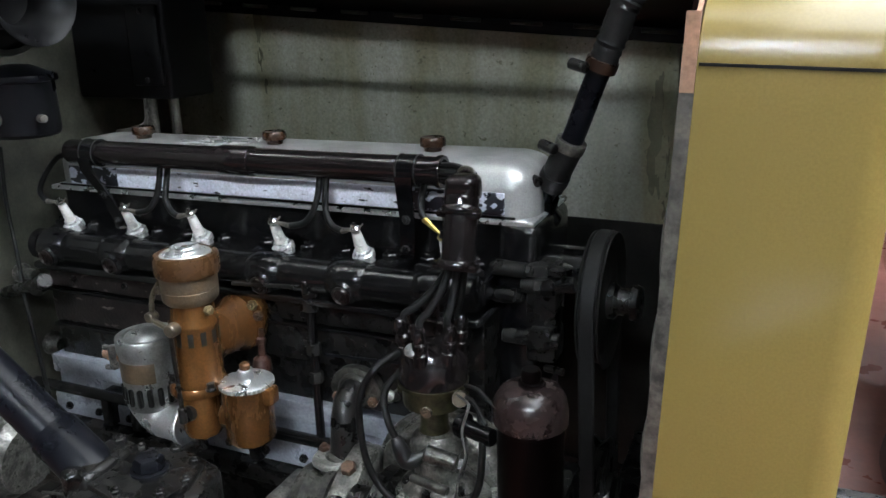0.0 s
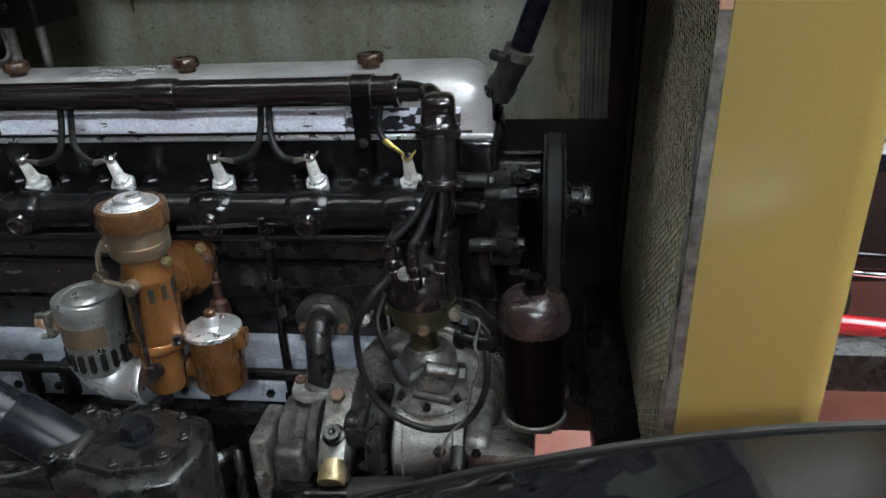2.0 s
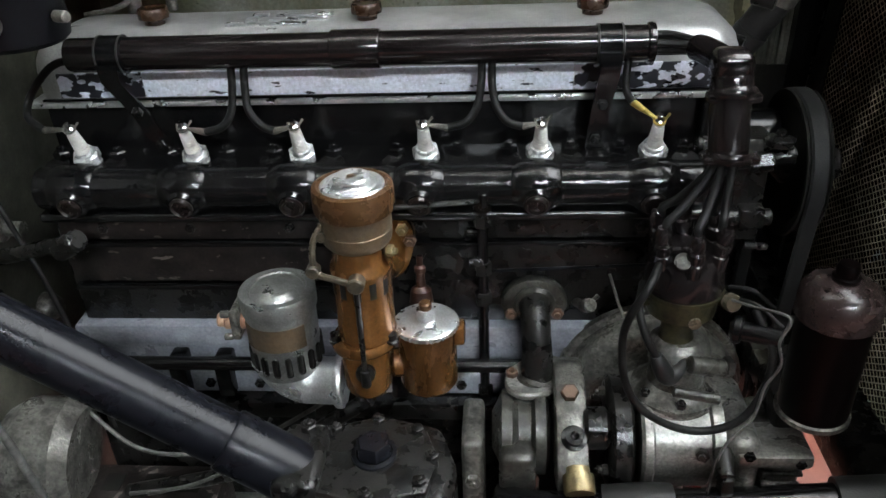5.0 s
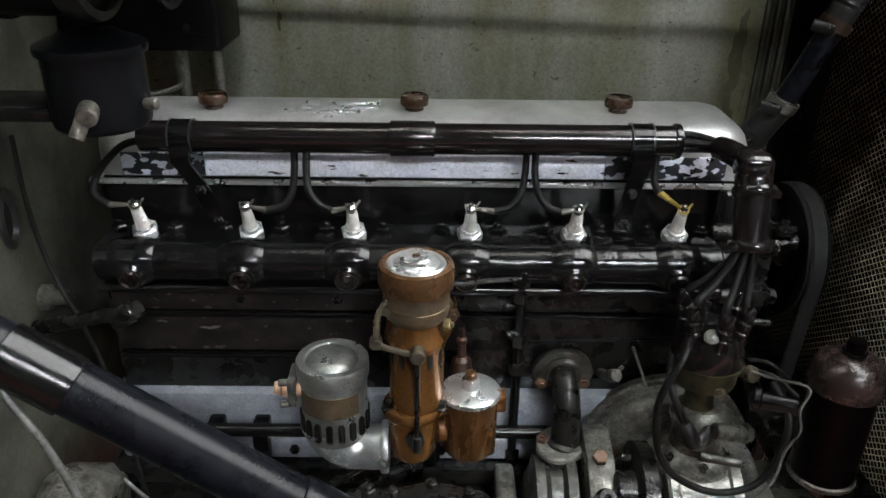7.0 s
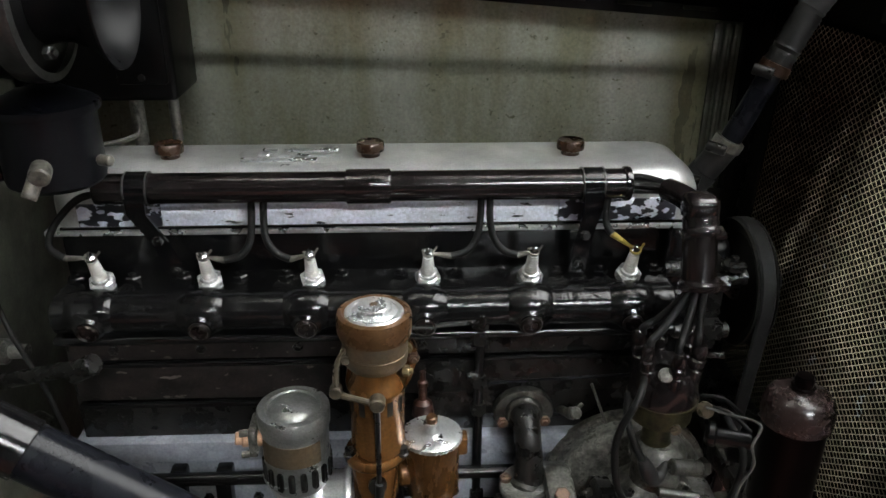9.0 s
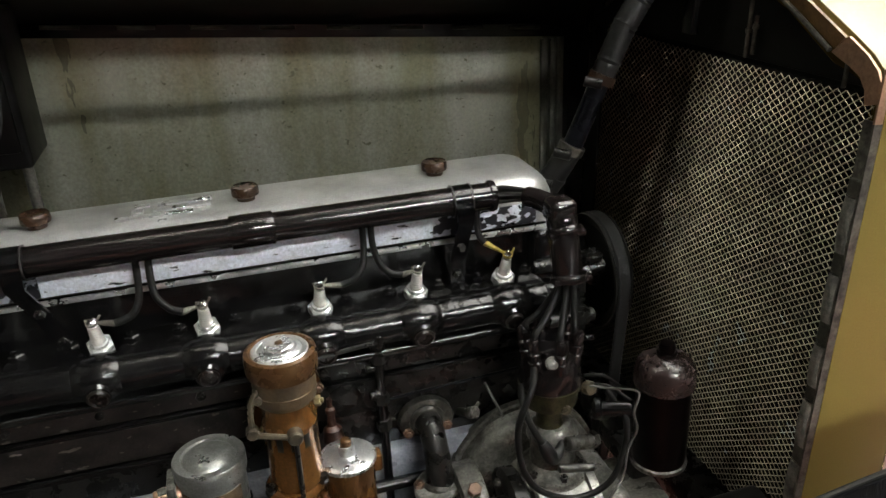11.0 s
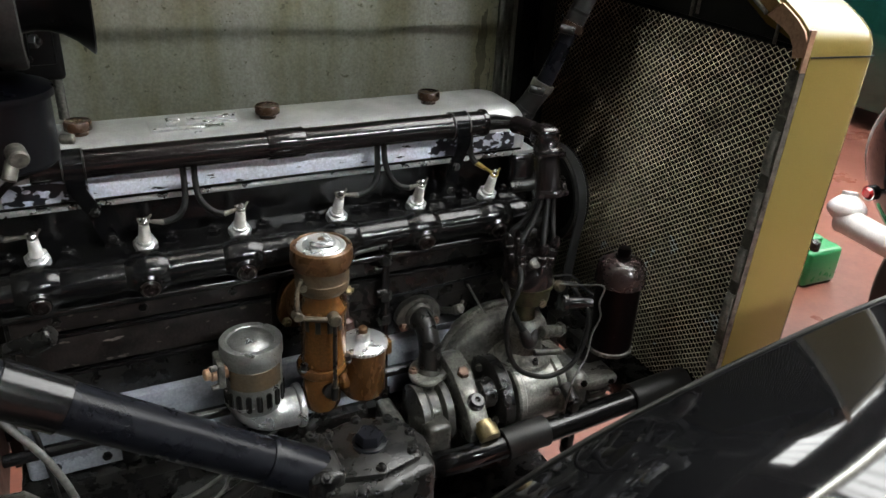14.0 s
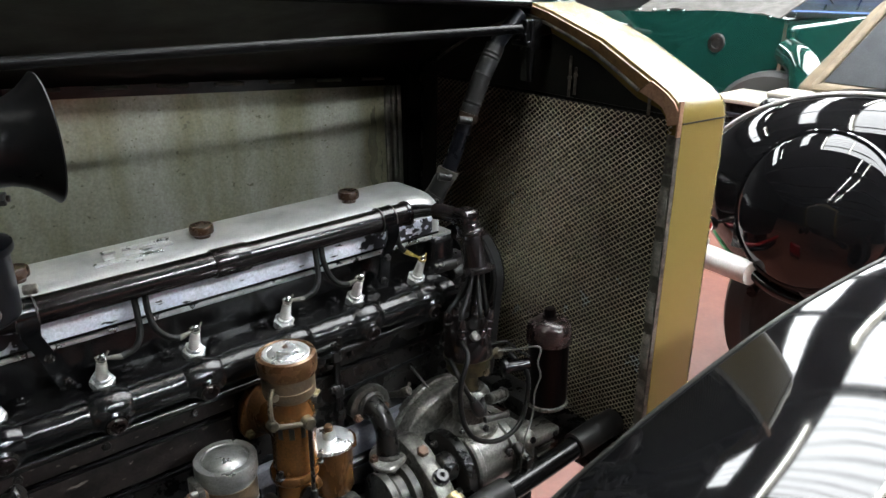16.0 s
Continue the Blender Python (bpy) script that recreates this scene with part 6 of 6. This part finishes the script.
can = thing("green_container", (2.56, 0.99, FLOOR_Z), "green plastic container standing on the red floor", "container")
b = bm_new()
box(b, 2.47, 2.65, 0.88, 1.10, FLOOR_Z, FLOOR_Z + 0.15, 0.02, 3)
box(b, 2.52, 2.60, 0.94, 1.05, FLOOR_Z + 0.14, FLOOR_Z + 0.175, 0.012, 3)
part("body", b, M_GREENCAN, can)
b = bm_new()
rod(b, (2.51, 0.91, FLOOR_Z + 0.145), (2.51, 0.91, FLOOR_Z + 0.185), 0.022, 16)
part("lid", b, M_PLATEBLACK, can)

# ---- black car standing ahead, seen from behind ----
bc = thing("black_car", (3.6, 0.55, FLOOR_Z), "glossy black vintage car seen from behind with a covered spare wheel", "car")
bc.scale = (0.72, 0.72, 0.72)
bc.location = (2.575, 0.166, 0.290)


TC = Vector((3.36, 0.45, 0.25))


def tail_point(u, v, out=0.0):
    """A place on the rounded tail: u round the edge, v from its middle (0) to its rim (1)."""
    return TC + Vector((-(0.42 + out) * math.cos(v * 1.571), (0.86 + out) * math.sin(v * 1.571) * math.cos(u), (0.52 + out) * math.sin(v * 1.571) * math.sin(u)))


def lean(bm):
    """Slopes the cabin's back forward."""
    for v in bm.verts:
        v.co.x += max(0.0, v.co.z - 0.66) * 0.75


b = bm_new()
sheet(b, [[tail_point(2 * math.pi * k / 48, v / 16) for k in range(49)] for v in range(17)])
bmesh.ops.remove_doubles(b, verts=b.verts, dist=1e-5)
part("tail", b, M_CARBLACK, bc, "rounded black tail panel")
b = bm_new()
tube(b, [tail_point(radians(a), 0.86, 0.004) for a in range(-20, 130, 12)], 0.009, 8, 4)
part("piping", b, M_WHITE, bc, "white piping round the tail")
b = bm_new()
box(b, 3.40, 5.6, -0.22, 1.12, -0.25, 0.655, 0.06, 4)
part("body", b, M_CARBLACK, bc)
b = bm_new()
prism(b, [(-0.16, 0.66), (1.06, 0.66), (0.86, 1.06), (0.74, 1.17), (0.16, 1.17), (0.04, 1.06)], 0, 3.60, 5.0, 0.04, 3)
lean(b)
part("hood", b, M_TAN, bc, "tan cloth covered hood")
b = bm_new()
prism(b, [(-0.02, 0.72), (0.92, 0.72), (0.78, 1.03), (0.12, 1.03)], 0, 3.585, 3.61, 0.008, 2)
lean(b)
win = part("rear_window", b, M_GLASS, bc, "rear window with bright reflections")
for o0, o1 in (((-0.05, 0.70), (0.95, 0.70)), ((0.95, 0.70), (0.80, 1.05)), ((0.80, 1.05), (0.10, 1.05)), ((0.10, 1.05), (-0.05, 0.70))):
    b = bm_new()
    rod(b, (3.59, *o0), (3.59, *o1), 0.018, 10)
    lean(b)
    part("window_frame", b, M_TAN, win, "tan window frame bar")
b = bm_new()
box(b, 3.46, 3.62, -0.20, 1.10, 0.640, 0.675, 0.012, 3)
part("waist_rail", b, M_CREAM, bc, "cream waist rail")
b = bm_new()
lathe(b, [(0, 0.13), (0.03, 0.1285), (0.11, 0.112), (0.22, 0.072), (0.29, 0.034), (0.312, 0.012), (0.320, 0.0), (0.320, -0.10), (0.295, -0.13), (0, -0.13)], (2.90, 0.53, 0.345), (-1, 0, 0.32), 64)
spare = part("spare_wheel_cover", b, M_CARBLACK, bc, "domed glossy black spare wheel cover")
b = bm_new()
lathe(b, [(0.309, 0.018), (0.320, 0.016), (0.326, 0.004), (0.320, -0.006), (0.313, 0.0)], (2.90, 0.53, 0.345), (-1, 0, 0.32), 64)
part("cover_rim", b, M_CARBLACK, spare, "raised rim")
b = bm_new()
tube(b, [(2.867, 1.026, 0.039), (2.86, 0.99, 0.04), (2.8, 0.693, 0.05)], 0.0, 18, 8, radii=lambda s: 0.058 - 0.008 * s)
tube(b, [(2.867, 1.026, 0.039), (2.877, 1.036, 0.094), (2.887, 1.046, 0.149)], 0.0, 18, 8, radii=lambda s: 0.030 + 0.045 * math.sin(math.pi * min(1.0, 0.12 + s)))
bump = part("bumper", b, M_WHITE, bc, "white painted tubular bumper")
b = bm_new()
tube(b, [(2.820, 0.713, 0.050), (2.82, 0.60, 0.0), (2.84, 0.40, -0.02), (2.86, -0.2, -0.03)], 0.022, 12, 6)
part("bumper_bar", b, M_CARBLACK, bump, "black crossbar")
b = bm_new()
lathe(b, [(0, 0.02), (0.018, 0.018), (0.026, 0.006), (0.026, 0)], (2.930, 0.999, 0.156), (-1, 0.1, 0), 20)
lamp = part("tail_lamp", b, M_REDLENS, bc, "small round red tail lamp")
b = bm_new()
lathe(b, [(0.025, 0.006), (0.031, 0.005), (0.032, -0.03), (0.015, -0.05)], (2.930, 0.999, 0.156), (-1, 0.1, 0), 20)
rod(b, (2.970, 0.999, 0.156), (3.290, 0.859, 0.176), 0.012, 10)
part("lamp_ring", b, M_CHROME, lamp, "chrome ring on a short stalk")
b = bm_new()
box(b, 2.90, 2.91, 0.70, 0.86, 0.10, 0.21, 0.004)
plate = part("number_plate", b, M_PLATEBLACK, bc, "black plate with pale bars")
b = bm_new()
for y0 in (0.715, 0.745, 0.775, 0.81):
    box(b, 2.897, 2.899, y0, y0 + 0.018, 0.13, 0.18)
box(b, 2.897, 2.899, 0.703, 0.857, 0.203, 0.207)
part("plate_bars", b, M_CREAM, plate)
for y in (-0.30, 0.86):
    b = bm_new()
    lathe(b, [(0, -0.05), (0.28, -0.06), (0.42, -0.065), (0.45, -0.04), (0.45, 0.04), (0.42, 0.065), (0.28, 0.06), (0, 0.05)], (3.45, y, -0.240), (0, 1, 0), 40)
    part("rear_tyre", b, M_TYRE, bc)
b = bm_new()
rod(b, (3.0, 0.72, -0.02), (2.83, 0.70, -0.045), 0.022, 16)
lathe(b, [(0.010, 0), (0.022, 0), (0.024, -0.01), (0.010, -0.01)], (2.83, 0.70, -0.045), (-1, 0, 0), 20)
part("exhaust_pipe", b, M_STEEL, bc)

# ---- green tourer behind it ----
gc = thing("green_tourer", (5.0, 2.3, FLOOR_Z), "dark green vintage tourer with a grey tonneau cover", "car")
rows = []
for k in range(15):
    x = 3.95 + k * 0.19
    bulge = 0.10 * math.sin(math.pi * min(1, k / 14))
    z1 = 0.90 + 0.02 * math.sin(k * 0.5) - (0.14 * max(0, (k - 10) / 4) ** 2)
    rows.append([Vector((4.50 - bulge * 0.6 * math.sin(math.pi * v) + 0.06 * v, 1.62 + k * 0.115, 0.02 + (z1 - 0.02) * v)) for v in [i / 8 for i in range(9)]])
b = bm_new()
sheet(b, rows, 0.05)
part("body_side", b, M_GREENCAR, gc, "dark green body side with scratches")
b = bm_new()
box(b, 4.62, 6.4, 1.60, 3.30, 0.0, 0.86, 0.04, 3)
part("body", b, M_GREENCAR, gc)
b = bm_new()
rows = []
for i in range(9):
    v = i / 8
    rows.append([Vector((4.52 + 1.0 * v, 1.66 + k * 0.12, 0.905 + 0.16 * math.sin(math.pi * v * 0.5) + 0.025 * math.sin(k * 1.3 + v * 4))) for k in range(10)])
sheet(b, rows, 0.01)
ton = part("tonneau", b, M_TONNEAU, gc, "crumpled grey tonneau cloth")
for k in range(9):
    b = bm_new()
    lathe(b, [(0, 0.008), (0.010, 0.006), (0.013, 0)], (4.515, 1.72 + k * 0.12, 0.905), (-1, 0, 0.3), 12)
    part("stud", b, M_CHROME, ton, "bright press stud")
b = bm_new()
lathe(b, [(0, 0.006), (0.03, 0.006), (0.034, 0.014), (0.055, 0.012), (0.062, 0.0)], (4.475, 2.03, 0.735), (-1, 0, 0.1), 28)
part("fuel_cap", b, M_BAND, gc, "round plated filler cap")
b = bm_new()
tube(b, [(4.40, 1.38, 0.30), (4.38, 1.36, 0.52), (4.42, 1.42, 0.66), (4.52, 1.58, 0.72)], 0.0, 16, 6, radii=lambda s: 0.12 - 0.04 * s)
part("rear_wing", b, M_GREENCAR, gc, "rounded green rear wing")
b = bm_new()
tube(b, [(4.2, 2.95, 0.86), (4.3, 3.2, 0.90), (4.5, 3.5, 0.86), (4.8, 3.9, 0.70)], 0.0, 16, 6, radii=lambda s: 0.06 + 0.12 * s)
part("front_wing", b, M_GREENCAR, gc, "glossy green front wing")
b = bm_new()
tube(b, [(4.38, 2.62, 0.80), (4.36, 2.85, 0.82), (4.4, 3.15, 0.86)], 0.016, 10, 6)
part("body_strip", b, M_CHROME, gc, "bright body strip")
b = bm_new()
lathe(b, [(0.22, -0.06), (0.34, -0.065), (0.365, -0.04), (0.365, 0.04), (0.34, 0.065), (0.22, 0.06), (0, 0.05)], (4.46, 1.60, FLOOR_Z + 0.365), (1, 0.2, 0), 40)
part("wheel", b, M_TYRE, gc)

cab = thing("dark_bench", (4.2, 1.57, FLOOR_Z), "low dark bench with a pale top beside the cars", "bench")
b = bm_new()
box(b, 4.05, 4.35, 1.42, 1.72, FLOOR_Z, 0.47, 0.02)
part("base", b, M_PLATEBLACK, cab)
for k in range(7):
    b = bm_new()
    box(b, 4.03, 4.05, 1.43, 1.71, 0.02 + k * 0.062, 0.045 + k * 0.062, 0.004, 1)
    part("slat", b, M_SLAT, cab, "blue-black slat")
b = bm_new()
box(b, 4.02, 4.37, 1.39, 1.75, 0.472, 0.50, 0.008)
part("top", b, M_CREAM, cab, "pale flat top")

# ---- light blue car in the distance ----
blue = thing("blue_car", (8.0, 2.9, FLOOR_Z), "light blue car standing far back in the shed", "car")
b = bm_new()
box(b, 7.3, 9.5, 2.1, 3.7, 0.05, 0.70, 0.10, 4)
part("body", b, M_BLUECAR, blue)
b = bm_new()
box(b, 7.7, 9.0, 2.2, 3.6, 0.68, 1.15, 0.12, 4)
part("cabin", b, M_BLUECAR, blue)
b = bm_new()
box(b, 7.66, 7.72, 2.35, 3.45, 0.74, 1.05, 0.02, 2)
part("windscreen", b, M_GLASS, blue, "dark windscreen")
b = bm_new()
lathe(b, [(0.15, -0.008), (0.166, -0.006), (0.166, 0.006), (0.15, 0.008), (0.15, -0.008)], (7.60, 2.72, 0.86), (1, 0, 0.4), 32)
part("steering_wheel", b, M_PLATEBLACK, blue)
for y in (2.12, 3.6):
    b = bm_new()
    lathe(b, [(0, -0.08), (0.30, -0.08), (0.32, 0), (0.30, 0.08), (0, 0.08)], (7.7, y, FLOOR_Z + 0.32), (0, 1, 0), 28)
    part("tyre", b, M_TYRE, blue)

# ---- second black car on the far side, low front seen past the radiator ----
sc = thing("low_black_car", (1.8, 1.5, FLOOR_Z), "low black car with a red bar and grey axle tube", "car")
b = bm_new()
box(b, 1.22, 2.15, 1.0, 2.6, 0.245, 0.62, 0.07, 4)
part("body", b, M_CARBLACK, sc)
b = bm_new()
tube(b, [(1.15, 0.93, 0.225), (1.45, 0.91, 0.197), (1.85, 0.93, 0.15), (2.1, 0.98, 0.14)], 0.026, 12, 6)
part("red_bar", b, M_REDPAINT, sc, "bright red painted bar")
b = bm_new()
tube(b, [(1.18, 0.95, 0.130), (1.50, 0.92, 0.105), (2.1, 0.95, 0.09)], 0.034, 14, 6)
rod(b, (1.405, 0.925, 0.113), (1.435, 0.922, 0.110), 0.042, 16)
part("axle_tube", b, M_STEEL, sc, "grey axle tube with a collar")
b = bm_new()
tube(b, [(1.15, 0.98, 0.335), (1.4, 0.955, 0.318), (1.8, 0.96, 0.285), (2.1, 1.0, 0.27)], 0.006, 8, 6)
part("chrome_strip", b, M_CHROME, sc, "thin chrome strip")
for x in (1.35, 2.0):
    b = bm_new()
    lathe(b, [(0, -0.05), (0.17, -0.05), (0.19, 0), (0.17, 0.05), (0, 0.05)], (x, 1.30, FLOOR_Z + 0.19), (0, 1, 0), 32)
    part("tyre", b, M_TYRE, sc)

# ---- fluorescent battens ----
for x in (2.0, 4.2, 6.4, 8.6):
    for y in (0.4, 1.7, 5.0):
        fit_ = thing("batten_light", (x, y, 3.70), "white fluorescent batten light hung under the purlins", "ceiling light", "battens under the roof")
        b = bm_new()
        box(b, x - 0.62, x + 0.62, y - 0.04, y + 0.04, 3.77, 3.86, 0.008)
        part("housing", b, M_CREAM, fit_)
        b = bm_new()
        rod(b, (x - 0.58, y, 3.745), (x + 0.58, y, 3.745), 0.016, 12)
        part("tube", b, M_TUBE, fit_)
for x in (-2.2, -0.7, 0.8):
    for y in (-0.75, -0.30):
        copy_thing(fit_, pose(x, y, 3.70))
